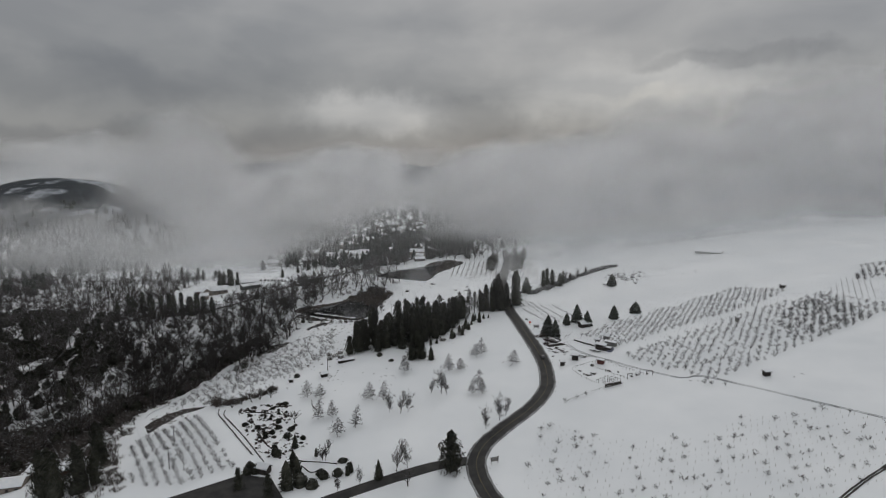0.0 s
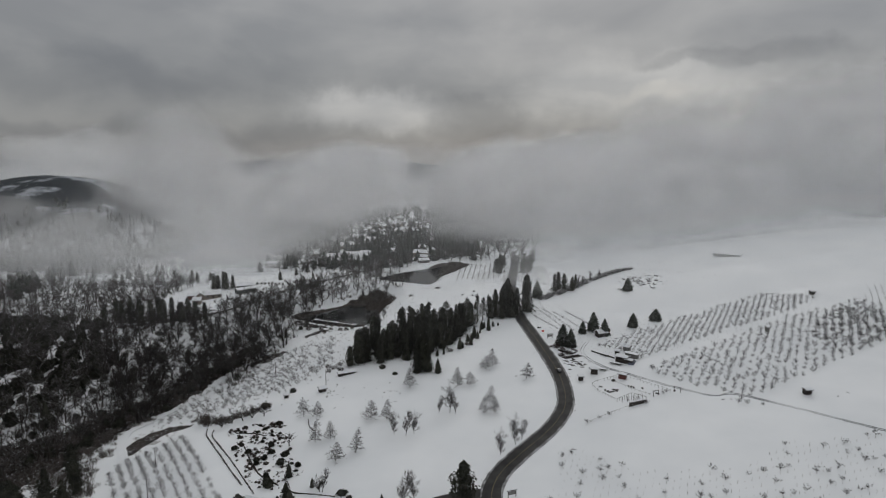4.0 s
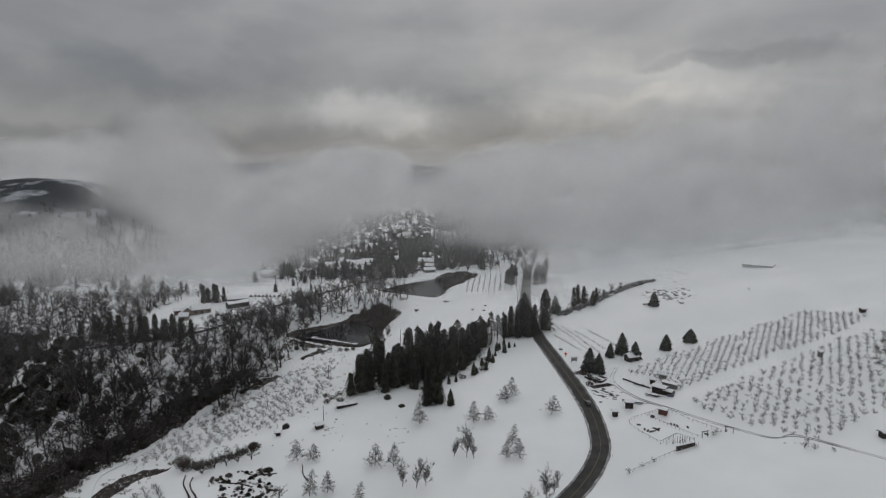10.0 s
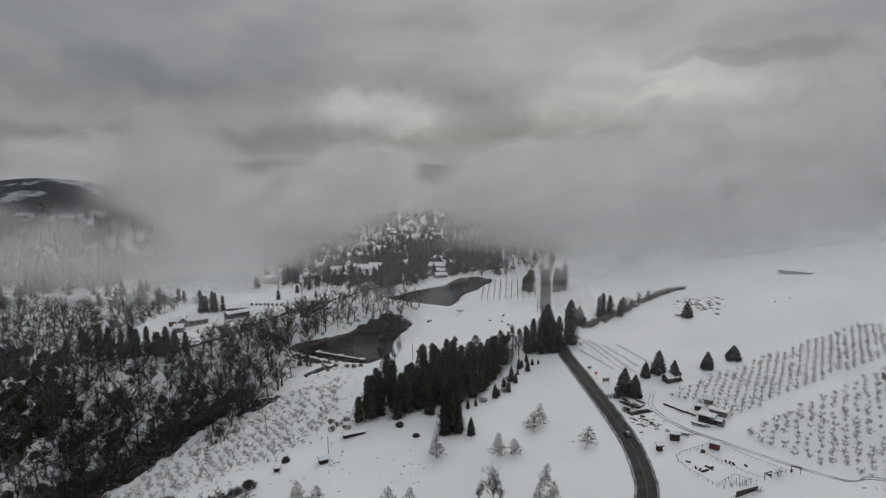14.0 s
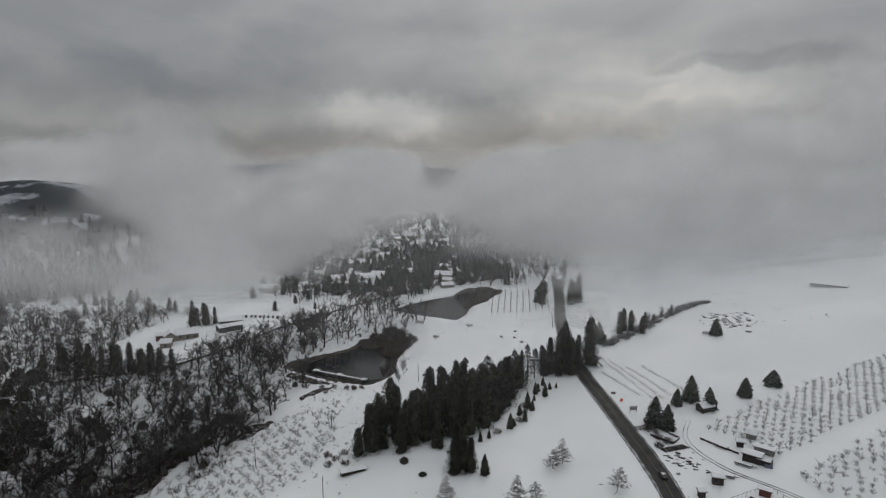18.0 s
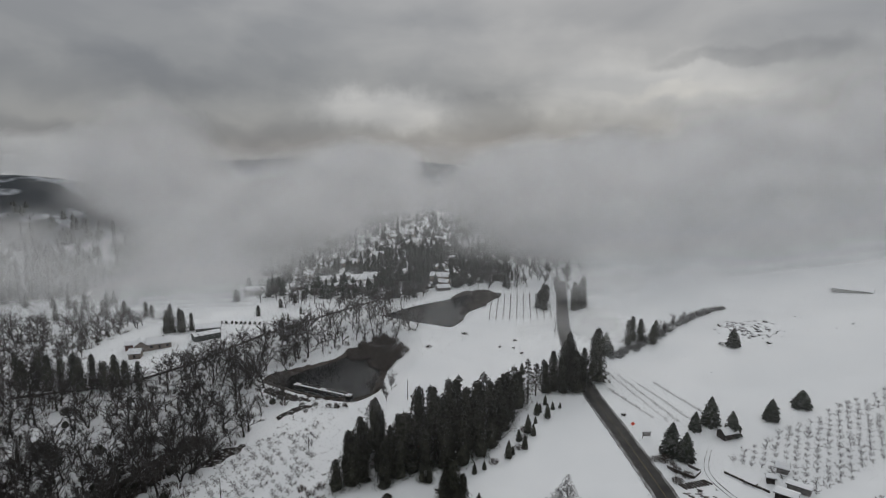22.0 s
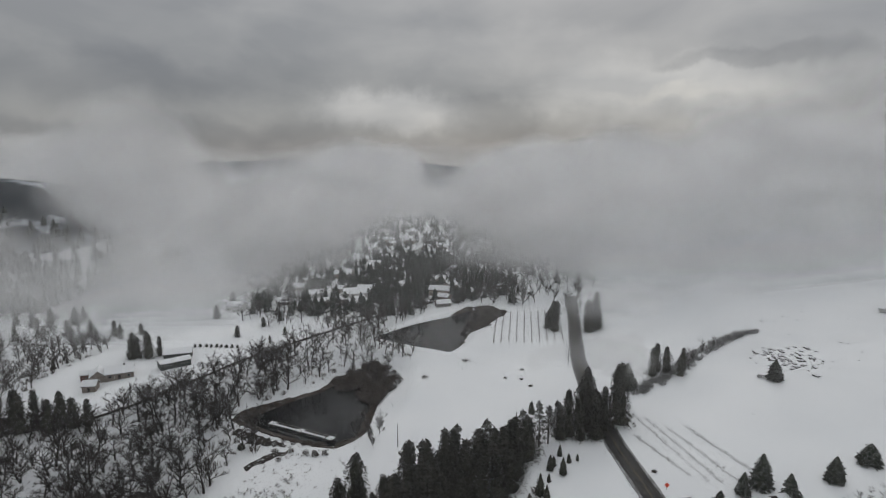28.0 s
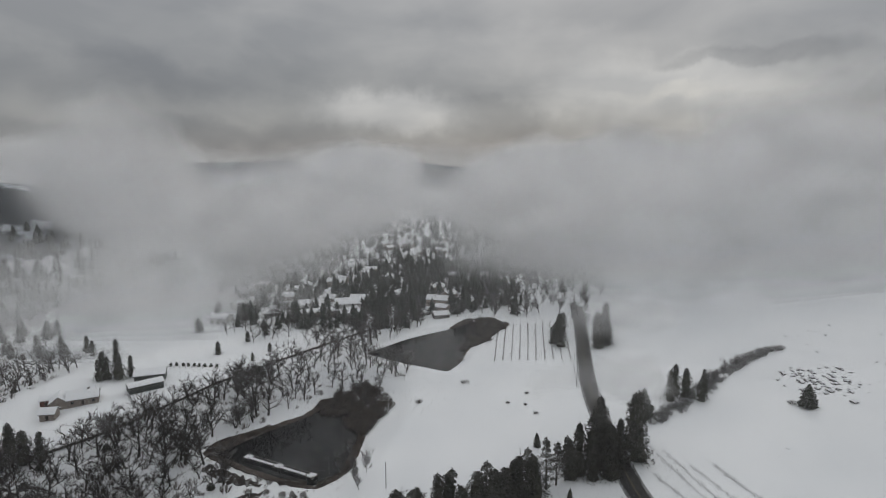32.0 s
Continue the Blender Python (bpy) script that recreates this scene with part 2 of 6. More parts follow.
WATER = bpy.data.materials.new("dark_pond_water")
WATER.use_nodes = True
b = WATER.node_tree.nodes["Principled BSDF"]
b.inputs["Base Color"].default_value = (0.005, 0.006, 0.007, 1)
b.inputs["Roughness"].default_value = 0.06
b.inputs["IOR"].default_value = 1.33
b.inputs["Specular IOR Level"].default_value = 0.28
tx = WATER.node_tree.nodes.new("ShaderNodeTexNoise")
tx.inputs["Scale"].default_value, tx.inputs["Detail"].default_value = 40.0, 4.0
bp = WATER.node_tree.nodes.new("ShaderNodeBump")
bp.inputs["Strength"].default_value, bp.inputs["Distance"].default_value = 0.04, 0.05
WATER.node_tree.links.new(tx.outputs["Fac"], bp.inputs["Height"])
WATER.node_tree.links.new(bp.outputs[0], b.inputs["Normal"])


def cloud_material(seed, size, density, puffs, foot, soft, ragged):
    """Cloud on a sheet: round puffs (x, z and their radii) whose outlines a noise in world metres tears, with soft relief; it thins out over the foot's heights."""
    m = bpy.data.materials.new("cloud")
    m.use_nodes = True
    n, l = m.node_tree.nodes, m.node_tree.links
    n.clear()
    out = n.new("ShaderNodeOutputMaterial")
    geo = n.new("ShaderNodeNewGeometry")

    def maths(kind, a, b_=None, c=None):
        k = n.new("ShaderNodeMath")
        k.operation = kind
        for i, v in enumerate((a, b_, c)):
            if isinstance(v, (int, float)):
                k.inputs[i].default_value = v
            elif v is not None:
                l.new(v, k.inputs[i])
        return k.outputs[0]

    def ramp(src, a, b_):
        r = n.new("ShaderNodeMapRange")
        r.interpolation_type = "SMOOTHSTEP"
        r.inputs["From Min"].default_value, r.inputs["From Max"].default_value = a, b_
        l.new(src, r.inputs["Value"])
        return r.outputs[0]

    mp = n.new("ShaderNodeMapping")
    mp.inputs["Location"].default_value = (seed * 7.3, seed * 3.1, seed * 5.7)
    mp.inputs["Scale"].default_value = (1 / size, 0.6 / size, 1.3 / size)
    l.new(geo.outputs["Position"], mp.inputs[0])
    tex = n.new("ShaderNodeTexNoise")
    tex.inputs["Scale"].default_value, tex.inputs["Detail"].default_value = 1.0, 5.0
    tex.inputs["Roughness"].default_value, tex.inputs["Distortion"].default_value = 0.42, 0.1
    l.new(mp.outputs[0], tex.inputs["Vector"])
    near = None
    for cx, cz, rx, rz in puffs:
        at = n.new("ShaderNodeVectorMath")
        at.operation = "MULTIPLY_ADD"
        at.inputs[1].default_value, at.inputs[2].default_value = (1 / rx, 0.0, 1 / rz), (-cx / rx, 0.0, -cz / rz)
        l.new(geo.outputs["Position"], at.inputs[0])
        ln = n.new("ShaderNodeVectorMath")
        ln.operation = "LENGTH"
        l.new(at.outputs[0], ln.inputs[0])
        near = ln.outputs["Value"] if near is None else maths("SMOOTH_MIN", near, ln.outputs["Value"], 0.25)
    tear = maths("MULTIPLY_ADD", tex.outputs["Fac"], 2 * ragged, -ragged)
    body = ramp(maths("ADD", maths("SUBTRACT", 1.0, near), tear), 0.0, soft)
    sep = n.new("ShaderNodeSeparateXYZ")
    l.new(geo.outputs["Position"], sep.inputs[0])
    low = ramp(maths("MULTIPLY_ADD", tex.outputs["Fac"], 0.9 * (foot[1] - foot[0]), sep.outputs["Z"]), foot[0] + 0.45 * (foot[1] - foot[0]), foot[1] + 0.45 * (foot[1] - foot[0]))
    alpha = maths("MULTIPLY", maths("MULTIPLY", body, low), density)
    bump = n.new("ShaderNodeBump")
    bump.inputs["Strength"].default_value, bump.inputs["Distance"].default_value = 0.9, size * 0.9
    swell = n.new("ShaderNodeTexNoise")
    swell.inputs["Scale"].default_value, swell.inputs["Detail"].default_value, swell.inputs["Roughness"].default_value = 1.4, 1.0, 0.35
    l.new(mp.outputs[0], swell.inputs["Vector"])
    l.new(swell.outputs["Fac"], bump.inputs["Height"])
    both = n.new("ShaderNodeMixShader")
    both.inputs[0].default_value = 0.45
    for i, kind in enumerate(("ShaderNodeBsdfDiffuse", "ShaderNodeBsdfTranslucent")):
        k = n.new(kind)
        k.inputs["Color"].default_value = (0.93, 0.932, 0.935, 1)
        l.new(bump.outputs[0], k.inputs["Normal"])
        l.new(k.outputs[0], both.inputs[1 + i])
    clear = n.new("ShaderNodeBsdfTransparent")
    mix = n.new("ShaderNodeMixShader")
    l.new(alpha, mix.inputs[0])
    l.new(clear.outputs[0], mix.inputs[1])
    l.new(both.outputs[0], mix.inputs[2])
    l.new(mix.outputs[0], out.inputs["Surface"])
    return m


# ---- shapes ----
def mesh_of(name, verts, faces, mats, smooth=False, index=None):
    me = bpy.data.meshes.new(name)
    me.from_pydata([tuple(v) for v in verts], [], faces)
    for m in mats if isinstance(mats, (list, tuple)) else [mats]:
        me.materials.append(m)
    if index is not None:
        me.polygons.foreach_set("material_index", index)
    if smooth:
        me.polygons.foreach_set("use_smooth", [True] * len(me.polygons))
    me.update()
    return me


def part(name, bm, mat, parent, label=""):
    """One mesh object under a thing or a part."""
    if isinstance(bm, bpy.types.Mesh):
        me = bm
    else:
        me = bpy.data.meshes.new(name)
        bm.to_mesh(me)
        bm.free()
        me.materials.append(mat)
    ob = new(name, me)
    ob.parent = parent
    if label:
        ob["label"] = label
    return ob


def box(bm, x0, x1, y0, y1, z0, z1, bevel=0.0):
    vs = [bm.verts.new(p) for p in ((x0, y0, z0), (x1, y0, z0), (x1, y1, z0), (x0, y1, z0), (x0, y0, z1), (x1, y0, z1), (x1, y1, z1), (x0, y1, z1))]
    fs = [bm.faces.new([vs[i] for i in q]) for q in ((3, 2, 1, 0), (4, 5, 6, 7), (0, 1, 5, 4), (1, 2, 6, 5), (2, 3, 7, 6), (3, 0, 4, 7))]
    if bevel:
        es = {ed for fa in fs for ed in fa.edges}
        bmesh.ops.bevel(bm, geom=list(es), offset=bevel, segments=2, affect="EDGES")
    return bm


def boxes(*args, bevel=0.0):
    bm = bmesh.new()
    for a in args:
        box(bm, *a, bevel=bevel)
    return bm


def boxes_mesh(size, mat):
    """One box as a mesh with softened edges."""
    bm = boxes(size, bevel=0.05)
    me = bpy.data.meshes.new("beam")
    bm.to_mesh(me)
    bm.free()
    me.materials.append(mat)
    return me


class Shape:
    """Gathers triangles and quads for one mesh."""

    def __init__(self):
        self.v, self.f = [], []

    def tube(self, a, b, ra, rb, sides=3, turn=0.0):
        a, b = Vector(a), Vector(b)
        way = b - a
        if way.length < 1e-6:
            return
        way.normalize()
        u = way.orthogonal().normalized()
        w = way.cross(u)
        k = len(self.v)
        for c, r in ((a, ra), (b, rb)):
            for i in range(sides):
                an = turn + 2 * math.pi * i / sides
                self.v.append(c + (u * math.cos(an) + w * math.sin(an)) * r)
        for i in range(sides):
            j = (i + 1) % sides
            self.f.append((k + i, k + j, k + sides + j, k + sides + i))

    def line(self, pts, radii, sides=5):
        """One unbroken round limb through the points."""
        k, m = len(self.v), len(pts)
        for i, (c, r) in enumerate(zip(pts, radii)):
            way = (pts[min(i + 1, m - 1)] - pts[max(i - 1, 0)]).normalized()
            u = (Vector((1, 0, 0)) - way * way.x).normalized() if abs(way.x) < 0.9 else (Vector((0, 1, 0)) - way * way.y).normalized()
            w = way.cross(u)
            for j in range(sides):
                an = 2 * math.pi * j / sides
                self.v.append(c + (u * math.cos(an) + w * math.sin(an)) * r)
        for i in range(m - 1):
            for j in range(sides):
                j2 = (j + 1) % sides
                self.f.append((k + i * sides + j, k + i * sides + j2, k + (i + 1) * sides + j2, k + (i + 1) * sides + j))

    def spike(self, a, b, r):
        """A thin three-sided twig that ends in a point."""
        a, b = Vector(a), Vector(b)
        way = b - a
        if way.length < 1e-6:
            return
        u = way.orthogonal().normalized()
        w = way.normalized().cross(u)
        k = len(self.v)
        for i in range(3):
            an = 2.094 * i
            self.v.append(a + (u * math.cos(an) + w * math.sin(an)) * r)
        self.v.append(b)
        self.f += [(k, k + 1, k + 3), (k + 1, k + 2, k + 3), (k + 2, k, k + 3)]

    def leaf(self, c, way, wide, long, droop=0.0, rng=random):
        """A ragged clump of needles: two crossed kites."""
        c, way = Vector(c), Vector(way).normalized()
        side = way.cross(Vector((0, 0, 1)))
        side = side.normalized() if side.length > 1e-3 else Vector((1, 0, 0))
        up = side.cross(way)
        for ax in (side, (up * 0.8 + side * rng.uniform(-0.6, 0.6)).normalized()):
            k = len(self.v)
            tip = c + way * long - Vector((0, 0, droop * long))
            mid = c + way * long * rng.uniform(0.35, 0.6)
            self.v += [c, mid + ax * wide * rng.uniform(0.6, 1.0), tip, mid - ax * wide * rng.uniform(0.6, 1.0)]
            self.f.append((k, k + 1, k + 2, k + 3))

    def mesh(self, name, mat, smooth=False):
        return mesh_of(name, self.v, self.f, mat, smooth)


def arrays(shape):
    return np.array([tuple(v) for v in shape.v], float), shape.f


def joined(name, templates, places, mat, rng):
    """One mesh of many copies: places are (x, y, z, size, turn)."""
    base = [arrays(s) for s in templates]
    vs, loops, totals, off = [], [], [], 0
    packed = [(v, np.array([i for fa in f for i in fa]), np.array([len(fa) for fa in f])) for v, f in base]
    for x, y, z, size, turn in places:
        v, idx, tot = packed[rng.randrange(len(packed))]
        c, s = math.cos(turn), math.sin(turn)
        q = v * size
        vs.append(np.stack([q[:, 0] * c - q[:, 1] * s + x, q[:, 0] * s + q[:, 1] * c + y, q[:, 2] + z], 1))
        loops.append(idx + off)
        totals.append(tot)
        off += len(v)
    vs, loops, totals = np.concatenate(vs), np.concatenate(loops), np.concatenate(totals)
    me = bpy.data.meshes.new(name)
    me.vertices.add(len(vs))
    me.vertices.foreach_set("co", vs.ravel().astype(np.float32))
    me.loops.add(len(loops))
    me.loops.foreach_set("vertex_index", loops.astype(np.int32))
    me.polygons.add(len(totals))
    starts = np.r_[0, np.cumsum(totals)[:-1]]
    me.polygons.foreach_set("loop_start", starts.astype(np.int32))
    me.update(calc_edges=True)
    me.materials.append(mat)
    return new(name, me)


# ---- the lie of the land ----
def soft_top(v, top, k):
    return top - k * np.log1p(np.exp(np.clip((top - v) / k, -50, 50)))


def creek_at(x, y):
    """How far along the creek's line, and how far to its right bank."""
    dx, dy = 0.5034, 0.8640
    return (x + 159) * dx + (y - 266) * dy, (x + 159) * dy - (y - 266) * dx


POND_A = [(-105.7, 420.1), (-90.1, 442.4), (-78.6, 455.1), (-71.9, 470.3), (-57.0, 457.4), (-53.5, 434.4), (-55.2, 408.4), (-62.3, 398.6), (-74.5, 402.8), (-90.5, 410.6)]
POND_B = [(-62.5, 513.1), (-39.8, 498.3), (-18.7, 487.6), (-12.4, 501.5), (-8.5, 523.4), (10.4, 562.6), (-4.1, 579.7), (-19.1, 561.2), (-43.2, 540.0)]
LEVEL_A, LEVEL_B = -4.0, 5.3


def outside(poly, x, y):
    """Distance to a polygon's edge, negative inside (arrays)."""
    x, y = np.asarray(x, float), np.asarray(y, float)
    best, inside = np.full(x.shape, 1e9), np.zeros(x.shape, bool)
    for (ax, ay), (bx, by) in zip(poly, poly[1:] + poly[:1]):
        ex, ey = bx - ax, by - ay
        s = np.clip(((x - ax) * ex + (y - ay) * ey) / (ex * ex + ey * ey), 0, 1)
        best = np.minimum(best, np.hypot(x - ax - s * ex, y - ay - s * ey))
        inside ^= ((ay > y) != (by > y)) & (x < ex * (y - ay) / (ey if abs(ey) > 1e-9 else 1e-9) + ax)
    return np.where(inside, -best, best)


def land(x, y):
    x, y = np.asarray(x, float), np.asarray(y, float)
    ye = soft_top(y, 490, 25)
    rt = np.where(x > 0, soft_top(np.maximum(x, 0), 330, 40), 0.0)
    s, d = creek_at(x, ye)
    hollow = np.exp(-((d / 45) ** 2)) / (1 + np.exp(np.clip((s - 135) / 25, -50, 50)))
    z = -14.141 + 3.214 * np.clip(x, -260, 300) / 100 + 4.637 * ye / 100 - 0.579 * rt * np.maximum(ye - 200, 0) / 30000
    z = z - 13.16 * hollow + 2.783 * (rt / 100) ** 2 + 5 * np.exp(-((x + 170) ** 2 + (y - 450) ** 2) / 55**2)
    z = z + 62 * np.exp(-(((x + 545) / 170) ** 2 + ((y - 880) / 150) ** 2))
    for poly, level in ((POND_A, LEVEL_A), (POND_B, LEVEL_B)):
        o = outside(poly, x, y)
        bank = level + np.where(o < 0, np.maximum(o * 0.5, -1.4), o * 0.42)
        z = np.where(o < 30, np.minimum(z, bank), z)
    return z


def gl(x, y):
    return float(land(np.array([x]), np.array([y]))[0])


def spaced(lo, hi, step, far_lo, far_hi):
    core = list(np.arange(lo, hi + 0.1, step))
    v, g_ = core[0], step
    left = []
    while v > far_lo:
        g_ *= 1.12
        v -= g_
        left.append(v)
    v, g_ = core[-1], step
    right = []
    while v < far_hi:
        g_ *= 1.12
        v += g_
        right.append(v)
    return np.array(left[::-1] + core + right)


GX, GY = spaced(-270, 300, 2.4, -4200, 4200), spaced(110, 640, 2.4, -2500, 4600)
XX, YY = np.meshgrid(GX, GY)
ZZ = land(XX, YY)
rough = np.sin(XX * 0.21 + 1.3 * np.sin(YY * 0.13)) * np.sin(YY * 0.17 + 1.1 * np.sin(XX * 0.09)) * 0.10
ZZ = ZZ + rough * (np.hypot(XX, YY - 350) < 600) - 0.1
nx, ny = len(GX), len(GY)
ids = np.arange(nx * ny).reshape(ny, nx)
quads = np.stack([ids[:-1, :-1], ids[:-1, 1:], ids[1:, 1:], ids[1:, :-1]], -1).reshape(-1, 4)
gm = bpy.data.meshes.new("ground")
gm.vertices.add(nx * ny)
gm.vertices.foreach_set("co", np.stack([XX, YY, ZZ], -1).ravel().astype(np.float32))
gm.loops.add(quads.size)
gm.loops.foreach_set("vertex_index", quads.ravel().astype(np.int32))
gm.polygons.add(len(quads))
gm.polygons.foreach_set("loop_start", (np.arange(len(quads)) * 4).astype(np.int32))
gm.polygons.foreach_set("use_smooth", np.ones(len(quads), bool))
gm.update(calc_edges=True)
gm.materials.append(SNOW)
tagged(new("ground", gm), "rolling valley floor under a smooth blanket of snow", "ground", kind="structure")


GXL, GYL, ZL = GX.tolist(), GY.tolist(), ZZ.tolist()


def cell_of(line, v):
    lo, hi = 0, len(line) - 2
    while lo < hi:
        m_ = (lo + hi + 1) // 2
        if line[m_] <= v:
            lo = m_
        else:
            hi = m_ - 1
    return lo


def gz(x, y):
    """Height of the snow at a place."""
    i, j = cell_of(GXL, x), cell_of(GYL, y)
    u, v = (x - GXL[i]) / (GXL[i + 1] - GXL[i]), (y - GYL[j]) / (GYL[j + 1] - GYL[j])
    a, b = ZL[j], ZL[j + 1]
    return (a[i] * (1 - u) + a[i + 1] * u) * (1 - v) + (b[i] * (1 - u) + b[i + 1] * u) * v


def spline(points, step=3.0):
    """A smooth line through points, in even steps."""
    p = [Vector((*q, 0)) for q in points]
    p = [2 * p[0] - p[1]] + p + [2 * p[-1] - p[-2]]
    out = []
    for a, b, c, d in zip(p, p[1:], p[2:], p[3:]):
        n = max(2, int((c - b).length / step))
        for i in range(n):
            t = i / n
            out.append(0.5 * (2 * b + (c - a) * t + (2 * a - 5 * b + 4 * c - d) * t * t + (3 * b - a - 3 * c + d) * t**3))
    out.append(p[-2])
    return out


def ribbon(name, points, widths, lift, mat, label, category, step=3.0, wobble=0.0, lanes=(0.0, 1.0), kind="structure", thick=0.25, across=4):
    """A strip that follows the ground, with a real edge."""
    line = spline(points, step)
    rng = random.Random(len(name) * 31 + len(points))
    verts, faces = [], []
    for i, q in enumerate(line):
        t = (line[min(i + 1, len(line) - 1)] - line[max(i - 1, 0)]).normalized()
        side = Vector((t.y, -t.x, 0))
        f = i / max(1, len(line) - 1) * (len(widths) - 1)
        k = min(int(f), len(widths) - 2) if len(widths) > 1 else 0
        w = widths[0] if len(widths) == 1 else widths[k] + (widths[k + 1] - widths[k]) * (f - k)
        a, b = -w / 2 + w * lanes[0] + rng.uniform(-wobble, wobble), -w / 2 + w * lanes[1] + rng.uniform(-wobble, wobble)
        for j in range(across + 1):
            e = q + side * (a + (b - a) * j / across)
            verts.append((e.x, e.y, gl(e.x, e.y) + lift))
        for e in (verts[-across - 1], verts[-1 - 0]):
            verts.append((e[0], e[1], e[2] - thick))
    m = across + 3
    for i in range(len(line) - 1):
        o, p_ = i * m, (i + 1) * m
        for j in range(across):
            faces.append((o + j, o + j + 1, p_ + j + 1, p_ + j))
        faces.append((o + across + 1, o, p_, p_ + across + 1))
        faces.append((o + across, o + across + 2, p_ + across + 2, p_ + across))
    me = mesh_of(name, verts, faces, mat, False)
    ob = new(name, me)
    return tagged(ob, label, category, kind=kind) if label else ob


ROAD = [(34, 150), (22, 168), (15.2, 182), (11.6, 195), (11.2, 206.5), (15.2, 218.2), (24.6, 231.4), (34.8, 244), (42.3, 256), (47.0, 267), (49.2, 279),
        (50.4, 296), (49.6, 316), (47.8, 337), (45.6, 361), (42.8, 389), (42.6, 420), (44.3, 458.5), (48.1, 490.3), (55.0, 534), (63.5, 596)]
road = ribbon("road", ROAD, [6.5], 0.10, ASPHALT, "two-lane country road of wet dark asphalt, ploughed clear of snow", "road", step=2.5)
for lo_, hi_ in ((-0.09, 0.035), (0.965, 1.09)):
    edge = ribbon("road_edge", ROAD, [6.5], 0.14, SLUSH, "", "", step=2.0, wobble=0.16, lanes=(lo_, hi_), across=1)
    edge.parent = road
    edge["label"] = "grey slush along the ploughed edge"
for off_ in (0.485, 0.51):
    stripe = ribbon("centre_line", ROAD, [6.5], 0.115, material("worn_yellow_paint", (0.12, 0.10, 0.05), (0.19, 0.155, 0.075), 0.7, 1.0), "", "", step=2.5, lanes=(off_, off_ + 0.012), across=1, thick=0.01)
    stripe.parent = road
ribbon("side_road", [(10.0, 206.8), (-3.9, 203.6), (-17.8, 197.1), (-37.7, 185.9), (-60, 172)], [5.6, 5.0], 0.09, ASPHALT, "narrow side road of dark wet asphalt branching off", "road")
lot_bm = bmesh.new()
lot_pts = [(-98, 187), (-73.4, 202.1), (-62.2, 198.5), (-52, 182), (-70, 160), (-112, 165)]
ctr = Vector((-76, 183, 0))
rim = [lot_bm.verts.new((x, y, gl(x, y) + 0.12)) for x, y in lot_pts]
low = [lot_bm.verts.new((x, y, gl(x, y) - 0.3)) for x, y in lot_pts]
mid = lot_bm.verts.new((ctr.x, ctr.y, gl(ctr.x, ctr.y) + 0.15))
for i in range(len(rim)):
    j = (i + 1) % len(rim)
    lot_bm.faces.new((rim[j], rim[i], mid))
    lot_bm.faces.new((rim[i], rim[j], low[j], low[i]))
lot = new("parking_lot", bpy.data.meshes.new("parking_lot"))
lot_bm.to_mesh(lot.data)
lot_bm.free()
lot.data.materials.append(ASPHALT)
tagged(lot, "dark wet asphalt parking lot cleared of snow", "parking lot", kind="structure")

# creek banks, paths and tracks
ribbon("creek_bank", [(-225, 205), (-190, 240), (-172, 263), (-161, 286), (-151, 302), (-138, 325), (-125, 362), (-117, 370)], [22, 28, 36, 24, 16, 14, 10, 6], 0.16, SOIL,
       "dark brushy creek bed of wet soil and dead leaves", "creek", step=2.0, wobble=2.2, across=6)
ribbon("creek_bank", [(-133, 252), (-135, 266), (-130, 275), (-117, 275)], [2, 11, 10, 2], 0.14, SOIL, "dark brush patch bare of snow beside the creek path", "creek", step=1.5, wobble=1.2)
ribbon("creek_bank", [(-117, 352), (-106, 361), (-99, 366)], [5, 9, 2], 0.14, SOIL, "dark bare soil patch beside the creek", "creek", step=1.5, wobble=1.2)
ribbon("creek_bank", [(-92, 384), (-84, 390), (-78, 392)], [2, 4, 1], 0.14, SOIL, "strip of dark stones showing through the snow", "creek", step=1.2, wobble=0.8)
ribbon("creek_bank", [(-104, 406), (-96, 402), (-88, 399), (-80, 396)], [3, 5, 4, 1], 0.16, SOIL, "dark rubble slope below the pond dam", "creek", step=1.2, wobble=1.0)
ribbon("footpath", [(-132, 246.6), (-143.4, 265.4), (-148, 277), (-147.6, 283), (-143, 290.6), (-136, 303), (-131.8, 310), (-126, 335), (-118, 351), (-112, 360)], [3.2], 0.4, SNOW,
       "narrow snow-covered footpath along the creek", "path", step=2.0, wobble=0.15)
for k in (-0.75, 0.75):
    ribbon("wheel_track", [(73 + k, 340), (68.5 + k, 331), (67.1 + k, 324), (69.0 + k, 314.3), (74 + k, 304.4), (81.4 + k, 296), (89.8 + k, 285.7), (97.5 + k, 277.2), (109.4 + k, 266.5), (118.4, 266.5 + k), (133, 251.6 + k), (148.4, 234 + k), (162.6, 217.5 + k), (190, 186 + k)],
           [0.12], 0.06, RUT, "dark wheel rut in the snow of the farm lane", "track", step=2.0, wobble=0.12, across=1)
for k in (-0.8, 0.8):
    ribbon("wheel_track", [(106, 160), (121.8 + k, 171.3), (133.9 + k, 179), (145 + k, 185.1), (170, 200)], [0.5], 0.10, GRAVEL, "dark wheel rut on a field track", "track", step=2.0, wobble=0.12, across=1)


